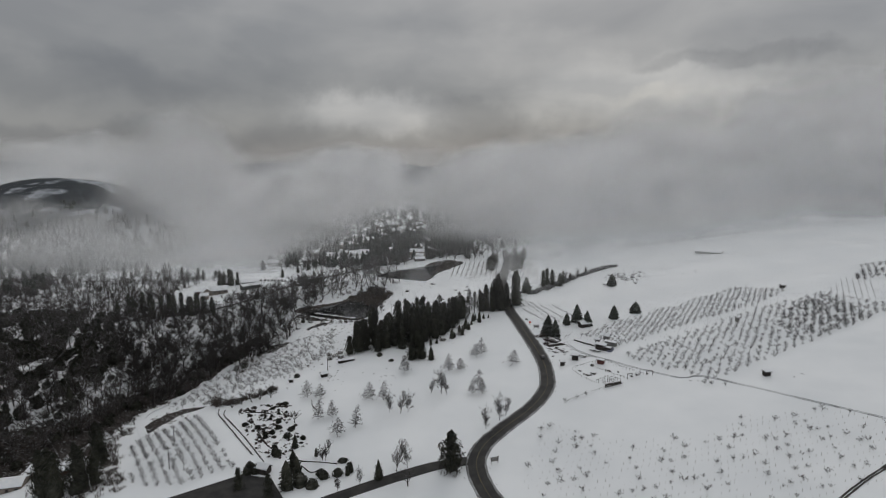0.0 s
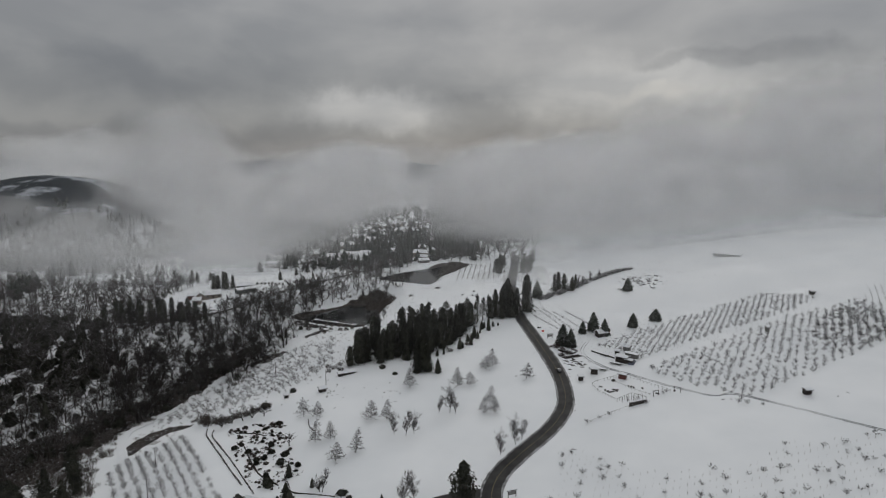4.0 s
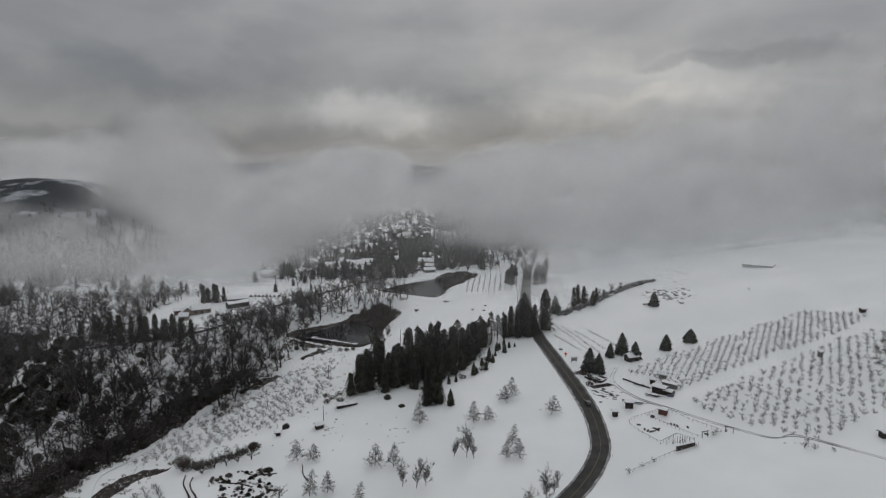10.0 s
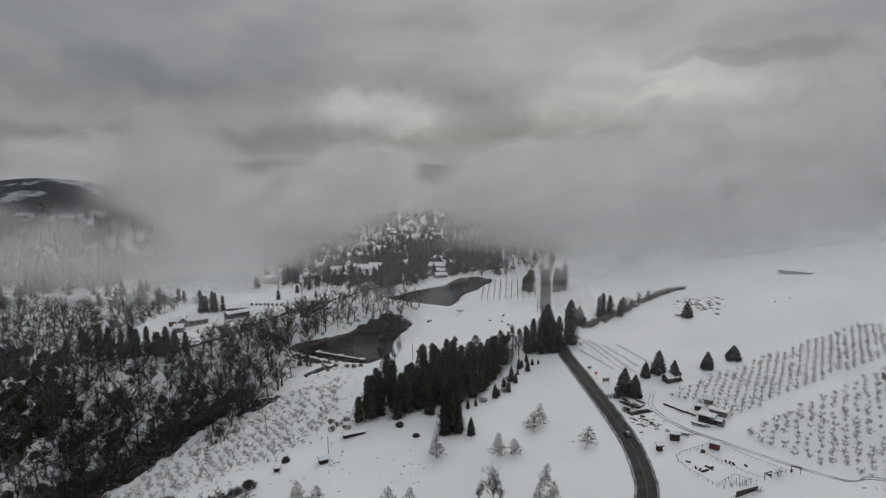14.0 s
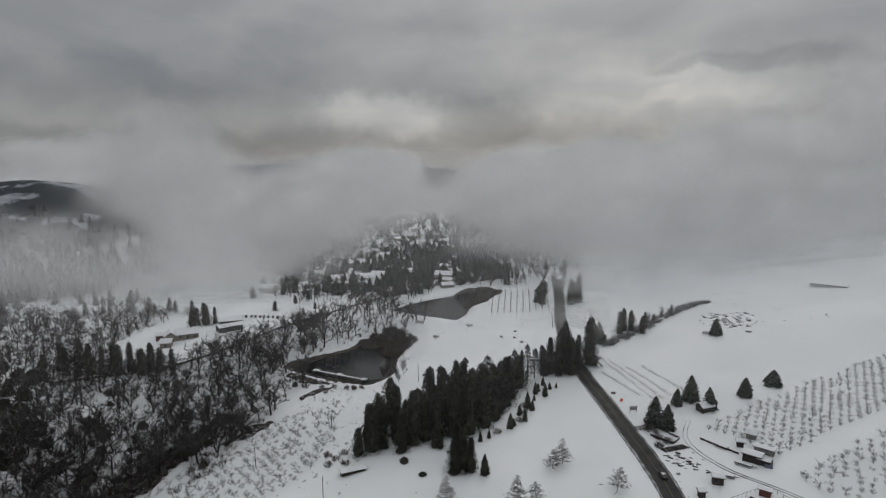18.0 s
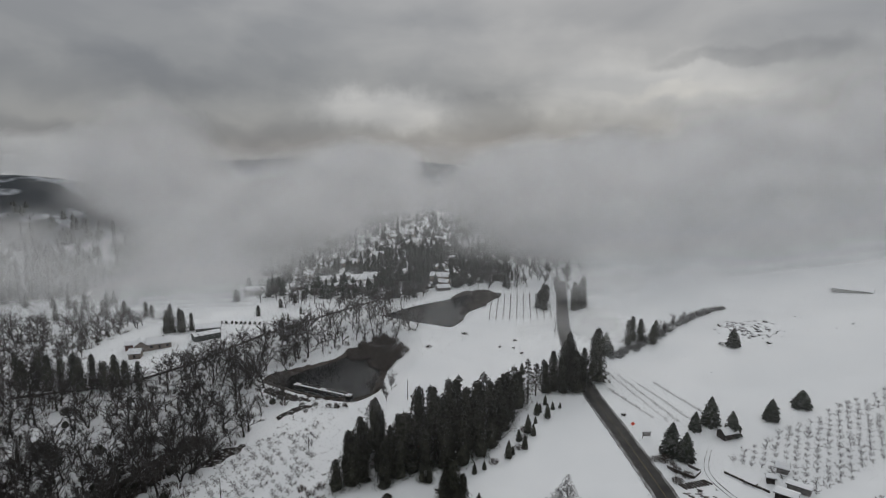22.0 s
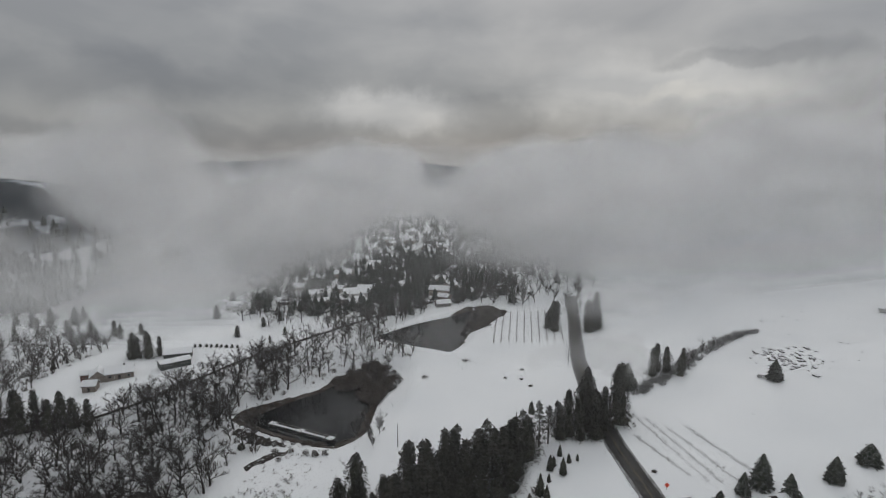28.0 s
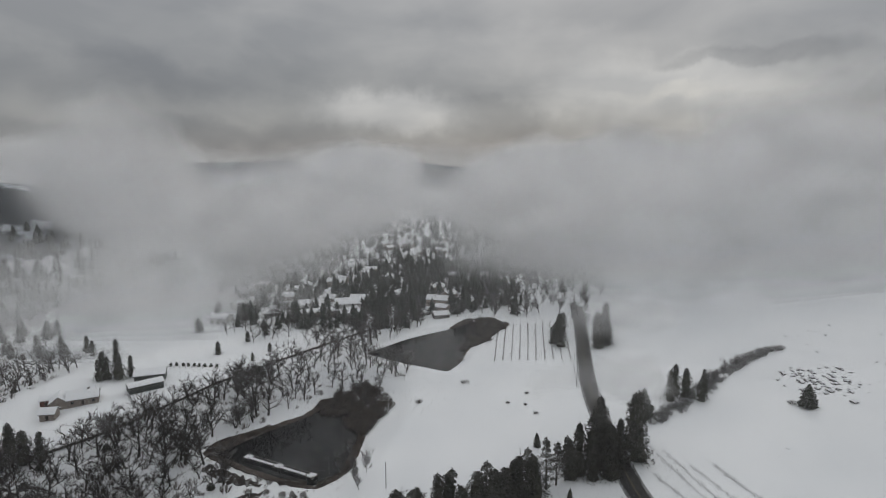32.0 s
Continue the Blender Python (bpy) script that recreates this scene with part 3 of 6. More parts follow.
# ponds
def pond(name, poly, level, label):
    pts = spline(poly + poly[:1], 2.0)[:-1]
    bm = bmesh.new()
    rng = random.Random(5)
    rim_ = [bm.verts.new((p.x, p.y, level)) for p in pts]
    low_ = [bm.verts.new((p.x, p.y, level - 0.6)) for p in pts]
    bm.faces.new(rim_)
    for i in range(len(pts)):
        j = (i + 1) % len(pts)
        bm.faces.new((rim_[j], rim_[i], low_[i], low_[j]))
    bmesh.ops.recalc_face_normals(bm, faces=bm.faces)
    ob = new(name, bpy.data.meshes.new(name))
    bm.to_mesh(ob.data)
    bm.free()
    ob.data.materials.append(WATER)
    return tagged(ob, label, "pond", kind="structure")


pond("water_pond", POND_A, LEVEL_A, "still dark pond water with an irregular shore")
pond("water_pond", POND_B, LEVEL_B, "still dark reservoir water reflecting the clouds")
ribbon("pond_shore", POND_A + POND_A[:2], [5.5, 4, 3.5, 5, 7, 6, 7, 9, 10, 9, 7, 5], 0.12, BANK, "brown muddy pond shore with dead reeds", "shore", step=2.0, wobble=0.35, across=6, thick=0.5)
ribbon("pond_shore", [POND_B[3], POND_B[4], POND_B[5], POND_B[6], POND_B[7]], [1.2, 4, 7, 6, 2], 0.12, BANK, "brown muddy shore of the reservoir", "shore", step=2.0, wobble=0.6, across=6)


# ---- mist and low cloud ----
def cloud(y, seed, size, density, puffs, foot=(0, 30), soft=0.8, ragged=1.05):
    """A bank of cloud across the valley at y, of round puffs (x, z and their radii): thin slices, one behind the other, through one and the same noise."""
    grow = 1.0 + ragged * 0.55
    x0, x1 = min(p[0] - p[2] * grow for p in puffs), max(p[0] + p[2] * grow for p in puffs)
    z0, z1 = max(foot[0] - 12, min(p[1] - p[3] * grow for p in puffs)), max(p[1] + p[3] * grow for p in puffs)
    slices = 1 if density < 0.3 else (2 if density < 0.7 else 4)
    nxs, nzs = 30, 6
    m = cloud_material(seed, size, min(density, 0.24), puffs, foot, soft * (1.0 if slices == 1 else 0.75), ragged)
    for q in range(slices):
        verts, faces = [], []
        for j in range(nzs + 1):
            for i in range(nxs + 1):
                x, z = x0 + (x1 - x0) * i / nxs, z0 + (z1 - z0) * j / nzs
                verts.append((x, y + q * 11 + 5 * math.sin(x * 0.021 + seed + q), z))
        for j in range(nzs):
            for i in range(nxs):
                k = j * (nxs + 1) + i
                faces.append((k, k + 1, k + nxs + 2, k + nxs + 1))
        ob = new("mist_bank", mesh_of("mist_bank", verts, faces, m, True))
        tagged(ob, "soft grey sheet of low drifting cloud and thin haze over the snow", "cloud", "low clouds", "stuff")


# near-clear sheets that stand in for haze, denser with distance
for k, (y, d) in enumerate(((318, 0.035), (392, 0.035), (462, 0.045), (548, 0.06), (640, 0.08))):
    cloud(y, 70 + k, 160, d, [(-40, 30, 900, 72)], (-6, 40), 0.7, 0.5)
cloud(1800, 76, 400, 0.50, [(0, 60, 3000, 90)], (-60, -30), 0.8, 0.4)
# the tall bank over the creek woods
cloud(500, 1, 60, 0.60, [(-320, 6, 140, 40), (-205, -4, 44, 20)], (-24, 4))
cloud(545, 2, 70, 0.85, [(-330, 12, 170, 46), (-205, 8, 76, 34)], (-20, 8))
cloud(590, 3, 75, 0.88, [(-290, 16, 130, 50), (-190, 12, 80, 32)], (-16, 12))
cloud(635, 4, 80, 0.95, [(-280, 84, 70, 72), (-215, 40, 100, 56)], (-12, 16))
cloud(680, 5, 85, 0.95, [(-310, 96, 72, 64), (-265, 70, 90, 66), (-175, 34, 86, 50)], (-8, 20))
cloud(740, 6, 90, 0.95, [(-340, 100, 74, 62), (-275, 62, 120, 62), (-175, 38, 96, 48)], (-2, 26))
cloud(800, 7, 95, 0.80, [(-300, 40, 130, 40), (-180, 48, 110, 44), (-420, 66, 70, 46)], (0, 30))
cloud(660, 8, 80, 0.60, [(-500, 34, 120, 40), (-640, 40, 140, 44)], (-20, 10))
# the bank over the right-hand fields
cloud(560, 10, 60, 0.40, [(260, 34, 170, 30), (120, 40, 60, 18)], (10, 34))
cloud(592, 11, 75, 0.70, [(110, 48, 100, 40), (260, 54, 190, 56), (490, 70, 220, 84)], (6, 36))
cloud(625, 12, 85, 0.85, [(70, 48, 90, 44), (200, 58, 190, 60), (480, 80, 270, 95)], (6, 36))
cloud(665, 13, 90, 0.92, [(50, 50, 84, 48), (190, 62, 190, 62), (480, 90, 300, 110)], (6, 38))
cloud(730, 14, 110, 0.95, [(50, 54, 84, 52), (190, 66, 200, 66), (540, 100, 360, 120)], (6, 40))
cloud(830, 15, 130, 0.95, [(62, 62, 84, 56), (200, 70, 200, 70), (620, 105, 420, 130)], (6, 44))
# banks over the town and along the foot of the mountains
cloud(800, 19, 90, 0.60, [(-70, 44, 150, 44)], (6, 28))
cloud(900, 20, 110, 0.80, [(-130, 62, 130, 46), (-10, 46, 80, 36)], (8, 40))
cloud(980, 21, 130, 0.80, [(-165, 78, 120, 60), (-60, 40, 90, 34), (-380, 28, 180, 44)], (4, 36))
cloud(1090, 22, 140, 0.92, [(-180, 84, 110, 58), (-110, 92, 50, 44), (-40, 36, 120, 40), (-430, 30, 240, 46)], (0, 30))
cloud(1000, 23, 120, 0.90, [(70, 70, 80, 62), (190, 74, 180, 66)], (6, 44))
cloud(1220, 24, 150, 0.95, [(86, 80, 96, 70), (270, 84, 260, 70), (720, 110, 420, 110)], (0, 40))
cloud(1380, 25, 170, 0.90, [(-245, 84, 140, 64), (-420, 30, 500, 46), (-640, 60, 150, 60), (-860, 90, 200, 70)], (-20, 30))
cloud(1700, 26, 230, 0.80, [(-1050, 110, 380, 80), (-290, 90, 150, 66), (370, 90, 420, 74), (1250, 130, 600, 130)], (-40, 20))
# loose wisps at the tops of the roadside trees
cloud(420, 30, 26, 0.34, [(44, 24, 30, 10)], (6, 18))
cloud(500, 31, 30, 0.35, [(58, 28, 34, 12)], (8, 22))


# distant ridge behind the town
def ridge(name, y0, y1, x0, x1, crest, seed, label):
    verts, faces = [], []
    nxs, nys = 90, 24
    for j in range(nys + 1):
        for i in range(nxs + 1):
            x, y = x0 + (x1 - x0) * i / nxs, y0 + (y1 - y0) * j / nys
            v = j / nys
            n_ = noise.fractal(Vector((x * 0.0012 + seed, y * 0.0012, seed)), 0.9, 2.1, 6)
            verts.append((x, y, -20 + (crest * (0.75 + 0.5 * n_)) * math.sin(min(1.0, v * 1.25) * math.pi / 2) ** 1.3))
    for j in range(nys):
        for i in range(nxs):
            k = j * (nxs + 1) + i
            faces.append((k, k + 1, k + nxs + 2, k + nxs + 1))
    ob = new(name, mesh_of(name, verts, faces, FOREST, True))
    return tagged(ob, label, "mountain", kind="structure")


ridge("backdrop_ridge", 1900, 3600, -3200, 3200, 138, 3.7, "far mountain ridge of dark forest and snow")


# wooded hill on the far side of the creek valley
verts, faces = [], []
for j in range(25):
    for i in range(41):
        x, y, u, v = -1150 + 830 * i / 40, 690 + 520 * j / 24, i / 40, j / 24
        n_ = noise.fractal(Vector((x * 0.004, y * 0.004, 8.1)), 0.9, 2.1, 5)
        side = min(1.0, (1 - u) * 2.2)
        verts.append((x, y, gz(x, y) - 2 + 54 * (0.8 + 0.35 * n_) * math.sin(min(1.0, v * 1.6) * math.pi / 2) * side * side * (3 - 2 * side)))
for j in range(24):
    for i in range(40):
        k = j * 41 + i
        faces.append((k, k + 1, k + 42, k + 41))
tagged(new("wooded_hill", mesh_of("wooded_hill", verts, faces, FOREST, True)), "dark wooded hill with snowy clearings under the cloud", "hill", kind="structure")


# ---- trees ----
def conifer_shapes(seed, height, radius, base=0.06, layers=26, per=9, taper=0.85, ragged=0.3, droop=0.35, core=0.55, bulge=0.0):
    """Trunk and crown of an evergreen with drooping, ragged boughs."""
    rng = random.Random(seed)
    trunk, crown = Shape(), Shape()
    bend = Vector((rng.uniform(-0.02, 0.02), rng.uniform(-0.02, 0.02), 0)) * height
    trunk.line([bend * (i / 4) ** 2 + Vector((0, 0, i / 4 * height * 0.97 - (0.4 if i == 0 else 0))) for i in range(5)], [0.022 * height * (1 - i / 4) + 0.02 for i in range(5)], 6)
    # a dark inner mass, uneven all round
    k0, rings, sides = len(crown.v), 9, 9
    for j in range(rings + 1):
        t = base + (0.97 - base) * j / rings
        r = radius * core * ((1 - t) ** taper + bulge * math.sin(math.pi * t)) + 0.05
        for i in range(sides):
            an = 2 * math.pi * (i + 0.5 * (j % 2)) / sides
            rr = r * rng.uniform(0.7, 1.25)
            crown.v.append(bend * t * t + Vector((math.cos(an) * rr, math.sin(an) * rr, t * height)))
    for j in range(rings):
        for i in range(sides):
            i2 = (i + 1) % sides
            crown.f.append((k0 + j * sides + i, k0 + j * sides + i2, k0 + (j + 1) * sides + i2, k0 + (j + 1) * sides + i))
    for j in range(layers):
        t = base + (1.0 - base) * (j + rng.uniform(-0.4, 0.4)) / layers
        t = min(max(t, base), 0.985)
        reach = radius * ((1 - t) ** taper + bulge * math.sin(math.pi * t))
        n = max(4, int(per * (0.4 + 0.8 * (1 - t))))
        turn = rng.uniform(0, 6.28)
        for i in range(n):
            an = turn + 6.283 * i / n + rng.uniform(-0.3, 0.3)
            ln = max(0.25, reach * rng.uniform(1 - ragged, 1 + ragged * 0.6))
            way = Vector((math.cos(an), math.sin(an), rng.uniform(-0.15, 0.25) - droop * 0.4))
            c = bend * t * t + Vector((0, 0, t * height))
            for s in (0.40, 0.58, 0.75, 0.9):
                if s > 0.5 and ln < 0.6:
                    break
                p = c + way * ln * s + Vector((0, 0, -droop * ln * s * s * 0.5))
                w2 = (way + Vector((rng.uniform(-0.5, 0.5), rng.uniform(-0.5, 0.5), rng.uniform(-0.2, 0.3)))).normalized()
                crown.leaf(p, w2, ln * 0.13 + 0.05 * height / 15, ln * 0.27 + 0.10, droop * 0.6, rng)
    for i in range(5):
        crown.leaf(bend + Vector((0, 0, height * (0.93 + 0.012 * i))), (rng.uniform(-0.3, 0.3), rng.uniform(-0.3, 0.3), 1), 0.014 * height, 0.045 * height, 0, rng)
    return trunk, crown


def lobed_conifer(seed, height, radius, base=0.05, lobes=34, leaves=30, shoulder=2.0, flat=0.7, stray=0.25, leaf=0.55, core=0.6):
    """Trunk and crown of an old evergreen: boughs bunched into uneven lobes round a dark core, the top rounded off over the shoulder."""
    rng = random.Random(seed)
    trunk, crown = Shape(), Shape()
    bend = Vector((rng.uniform(-0.03, 0.03), rng.uniform(-0.03, 0.03), 0)) * height
    trunk.line([bend * (i / 4) ** 2 + Vector((0, 0, i / 4 * height * 0.96 - (0.4 if i == 0 else 0))) for i in range(5)], [0.022 * height * (1 - i / 4) + 0.03 for i in range(5)], 6)

    def reach(t):
        return radius * min(1.0, (1.02 - t) * shoulder) ** 0.65 * (0.85 + 0.15 * math.sin(t * 9 + seed))

    k0, rings, sides = len(crown.v), 9, 9
    for j in range(rings + 1):
        t = base + (0.93 - base) * j / rings
        for i in range(sides):
            an = 2 * math.pi * (i + 0.5 * (j % 2)) / sides
            rr = reach(t) * core * rng.uniform(0.6, 1.15)
            crown.v.append(bend * t * t + Vector((math.cos(an) * rr, math.sin(an) * rr, t * height)))
    for j in range(rings if core > 0.3 else 0):
        for i in range(sides):
            i2 = (i + 1) % sides
            crown.f.append((k0 + j * sides + i, k0 + j * sides + i2, k0 + (j + 1) * sides + i2, k0 + (j + 1) * sides + i))
    for q in range(lobes):
        t = base + (0.97 - base) * ((q + rng.random()) / lobes) ** 0.9
        an = q * 2.4 + rng.uniform(-0.5, 0.5)
        big = reach(t) * rng.uniform(1 - stray, 1 + stray)
        out = big * 0.58
        size = max(0.5, big * rng.uniform(0.42, 0.6))
        c = bend * t * t + Vector((math.cos(an) * out, math.sin(an) * out, t * height - 0.06 * big))
        for _ in range(leaves):
            v = Vector((rng.gauss(0, 1), rng.gauss(0, 1), rng.gauss(0, 1))).normalized()
            p = c + Vector((v.x, v.y, v.z * flat)) * size * rng.uniform(0.55, 1.0)
            way = Vector((v.x + math.cos(an) * 0.5, v.y + math.sin(an) * 0.5, v.z * 0.5 + rng.uniform(-0.35, 0.25)))
            crown.leaf(p, way if way.length > 1e-3 else (1, 0, 0), leaf * 0.36, leaf * rng.uniform(0.7, 1.3), 0.2, rng)
    for i in range(9):
        crown.leaf(bend + Vector((rng.uniform(-0.2, 0.2), rng.uniform(-0.2, 0.2), height * (0.93 + 0.008 * i))), (rng.uniform(-0.6, 0.6), rng.uniform(-0.6, 0.6), 1), leaf * 0.4, leaf, 0, rng)
    return trunk, crown


def bare_shapes(seed, height, spread, trunks=1, limbs=6, subs=5, twigs=6, fork=0.25, thick=0.02, lift=0.6, twig_r=0.03, droop=0.0, cone=False):
    """A leafless tree: trunk, limbs that fork twice, fine twigs."""
    rng = random.Random(seed)
    trunk, crown = Shape(), Shape()
    for k in range(trunks):
        lean = Vector((rng.uniform(-0.12, 0.12), rng.uniform(-0.12, 0.12), 1)).normalized()
        if trunks > 1:
            an = 6.283 * k / trunks + rng.uniform(-0.4, 0.4)
            lean = Vector((math.cos(an) * 0.35, math.sin(an) * 0.35, 1)).normalized()
        pts, p = [Vector((0, 0, -0.3))], Vector((0, 0, -0.3))
        top = height * (0.96 if cone else 0.62) * rng.uniform(0.9, 1.05)
        for i in range(5):
            lean = (lean + Vector((rng.uniform(-0.14, 0.14), rng.uniform(-0.14, 0.14), 0.06)) * (0.35 if cone else 1.0)).normalized()
            p = p + lean * (top + 0.3) / 5
            pts.append(p.copy())
        r0 = thick * height
        trunk.line(pts, [r0 * (1 - 0.16 * i) for i in range(6)], 5)
        for i in range(limbs):
            t = fork + (1 - fork) * (i + rng.uniform(0, 0.8)) / limbs
            f = min(t, 0.999) * 5
            b = pts[int(f)].lerp(pts[int(f) + 1], f - int(f))
            an = i * 2.4 + rng.uniform(-0.5, 0.5)
            ln = spread * (rng.uniform(0.7, 1.1) * ((1 - t) ** 0.8 * 1.05 + 0.12) if cone else rng.uniform(0.6, 1.05))
            way = Vector((math.cos(an), math.sin(an), rng.uniform(-0.1, 0.25) if cone else lift * rng.uniform(0.5, 1.5))).normalized()
            r = r0 * 0.45 * (1 - 0.6 * t) + twig_r * 0.6
            joints = [b]
            for s in range(3):
                way = (way + Vector((rng.uniform(-0.35, 0.35), rng.uniform(-0.35, 0.35), rng.uniform(-0.15, 0.25) - droop)) * (0.5 if cone else 1)).normalized()
                joints.append(joints[-1] + way * ln / 3)
            crown.line(joints, [r * (1 - 0.27 * s) for s in range(4)], 3)
            for q in range(subs):
                f = rng.uniform(0.6, 2.99)
                c = joints[int(f)].lerp(joints[int(f) + 1], f - int(f))
                w2 = (way + Vector((rng.uniform(-1, 1), rng.uniform(-1, 1), rng.uniform(-0.4, 0.7) - droop))).normalized()
                l2 = ln * rng.uniform(0.3, 0.55)
                e_ = c + w2 * l2
                crown.tube(c, e_, r * 0.4, twig_r * 0.7, 3)
                for w in range(twigs):
                    g0 = c.lerp(e_, rng.uniform(0.25, 1.0))
                    w3 = (w2 + Vector((rng.uniform(-1, 1), rng.uniform(-1, 1), rng.uniform(-0.6, 0.8) - droop))).normalized()
                    crown.spike(g0, g0 + w3 * l2 * rng.uniform(0.35, 0.8), twig_r)
    return trunk, crown


def tuft_shape(seed, height, radius, stems=40, r=0.03):
    """A thicket of upright twigs."""
    rng = random.Random(seed)
    s = Shape()
    for _ in range(stems):
        an, d = rng.uniform(0, 6.283), radius * math.sqrt(rng.random())
        a = Vector((math.cos(an) * d * 0.6, math.sin(an) * d * 0.6, -0.1))
        b = Vector((math.cos(an) * d + rng.uniform(-0.3, 0.3), math.sin(an) * d + rng.uniform(-0.3, 0.3), height * rng.uniform(0.55, 1.0) * (1 - 0.35 * (d / radius) ** 2)))
        s.spike(a, b, r)
        m = a.lerp(b, 0.55)
        for _ in range(2):
            s.spike(m, m + Vector((rng.uniform(-0.5, 0.5), rng.uniform(-0.5, 0.5), rng.uniform(0.2, 0.6))) * height * 0.4, r * 0.8)
    return s


def blob_shape(seed, radius, height, clumps=150, leaf=0.32):
    """A dense evergreen shrub: leafy clumps over an uneven dome, dark within."""
    rng = random.Random(seed)
    s = Shape()
    k0 = 0
    for j in range(6):
        for i in range(8):
            a, t = 6.283 * i / 8, j / 5
            rr = radius * 0.75 * math.cos(t * 1.45) * rng.uniform(0.8, 1.2)
            s.v.append(Vector((math.cos(a) * rr, math.sin(a) * rr, height * 0.85 * math.sin(t * 1.5) - 0.1)))
    for j in range(5):
        for i in range(8):
            s.f.append((j * 8 + i, j * 8 + (i + 1) % 8, j * 8 + 8 + (i + 1) % 8, j * 8 + 8 + i))
    for _ in range(clumps):
        an, t = rng.uniform(0, 6.283), rng.uniform(0.02, 1.0)
        rr = math.cos(t * 1.5) * rng.uniform(0.65, 1.0)
        p = Vector((math.cos(an) * rr * radius, math.sin(an) * rr * radius, math.sin(t * 1.5) * height * rng.uniform(0.8, 1.0)))
        s.leaf(p * 0.9, (math.cos(an), math.sin(an), rng.uniform(0.1, 1.2)), leaf * 0.5, leaf, 0.1, rng)
    return s


def tree_kind(name, label, category, group, shapes, crown_mat, trunk_mat=None, crown="crown"):
    """A first tree of its kind, as an Empty with trunk and crown; it is copied, then stands as the first one."""
    ob = new(name)
    tagged(ob, label, category, group)
    part("trunk", shapes[0].mesh("trunk", trunk_mat or BARK), None, ob)
    part(crown, shapes[1].mesh(crown, crown_mat), None, ob)
    return ob


USED = set()


def plant(kind, x, y, size=1.0, turn=None, rng=random, sink=0.0, tall=1.0):
    z = gz(x, y) - 0.08 - sink
    m = Matrix.Translation((x, y, z)) @ Matrix.Rotation(rng.uniform(0, 6.283) if turn is None else turn, 4, "Z") @ Matrix.Diagonal((size, size, size * tall, 1))
    if kind.name in USED:
        made = copy_thing(kind, Matrix())
        made.matrix_basis = m
        return made
    USED.add(kind.name)
    kind.matrix_basis = m
    return kind


R = random.Random(42)
FIRS = [tree_kind("fir_tree", "tall dark green fir in a dense stand on the snow", "tree", "conifer stand",
                  lobed_conifer(100 + i, h_, r_, 0.03, lb_, 30, sh_, fl_), NEEDLE) for i, (h_, r_, lb_, sh_, fl_) in enumerate(((16.5, 5.2, 64, 1.1, 0.7), (18, 5.0, 64, 0.95, 0.6), (14.5, 5.2, 60, 1.2, 0.8), (16, 5.6, 60, 0.95, 0.5)))]
SEQUOIAS = [tree_kind("giant_conifer", "very tall dark conifer with a broad ragged crown beside the road", "tree", "roadside conifers",
                      lobed_conifer(120 + i, h_, r_, 0.02, 74, 36, sh_, 0.75, 0.3, 0.75), NEEDLE) for i, (h_, r_, sh_) in enumerate(((25, 5.6, 0.95), (22, 5.8, 1.1)))]
PINES = [tree_kind("pine_tree", "dark pine with open ragged boughs above the snow", "tree", "conifer stand",
                   lobed_conifer(130 + i, h_, r_, 0.2, 34, 40, sh_, 0.32, 0.4, 0.6, 0.2), NEEDLE) for i, (h_, r_, sh_) in enumerate(((22, 4.6, 1.6), (19.5, 4.4, 2.0)))]
CYPRESS = [tree_kind("cypress_tree", "small narrow dark evergreen standing in open snow", "tree", "small evergreens",
                     conifer_shapes(140 + i, h_, r_, 0.02, 16, 8, 0.6, 0.2, 0.1, 0.75, 0.1), NEEDLE) for i, (h_, r_) in enumerate(((6.0, 1.3), (5.0, 1.25)))]
JUNIPERS = [tree_kind("juniper_tree", "compact conical dark evergreen in the snowy field", "tree", "field evergreens",
                      conifer_shapes(150 + i, h_, r_, 0.01, 22, 12, 0.62, 0.2, 0.15, 0.78, 0.1), JUNIPER) for i, (h_, r_) in enumerate(((12, 3.6), (9, 3.0), (7.5, 3.6)))]
OAKS = [tree_kind("bare_oak", "bare dark oak with crooked snow-dusted branches in creekside woods", "tree", "creekside oaks",
                  bare_shapes(200 + i, h_, s_, tr_, 9, 6, 6, 0.22, 0.034, 0.85, 0.065), BARK) for i, (h_, s_, tr_) in enumerate(((11, 5.0, 1), (13, 6.0, 1), (10, 5.5, 2), (12, 4.5, 1)))]
LARCHES = [tree_kind("bare_larch", "bare conical larch with fine grey twigs on the park snow", "tree", "park trees",
                     bare_shapes(220 + i, h_, s_, 1, 64, 5, 6, 0.14, 0.013, 0.2, 0.026, 0.03, True), BARK_MISTED, BARK_MISTED) for i, (h_, s_) in enumerate(((8.6, 2.5), (7.6, 2.7), (9.2, 2.2)))]
MAPLES = [tree_kind("bare_maple", "bare round-crowned young tree with upswept twigs on snow", "tree", "park trees",
                    bare_shapes(230 + i, h_, s_, 1, 26, 6, 8, 0.16, 0.013, 1.7, 0.026), BARK_MISTED, BARK_MISTED) for i, (h_, s_) in enumerate(((9.0, 3.0), (8.5, 2.8)))]

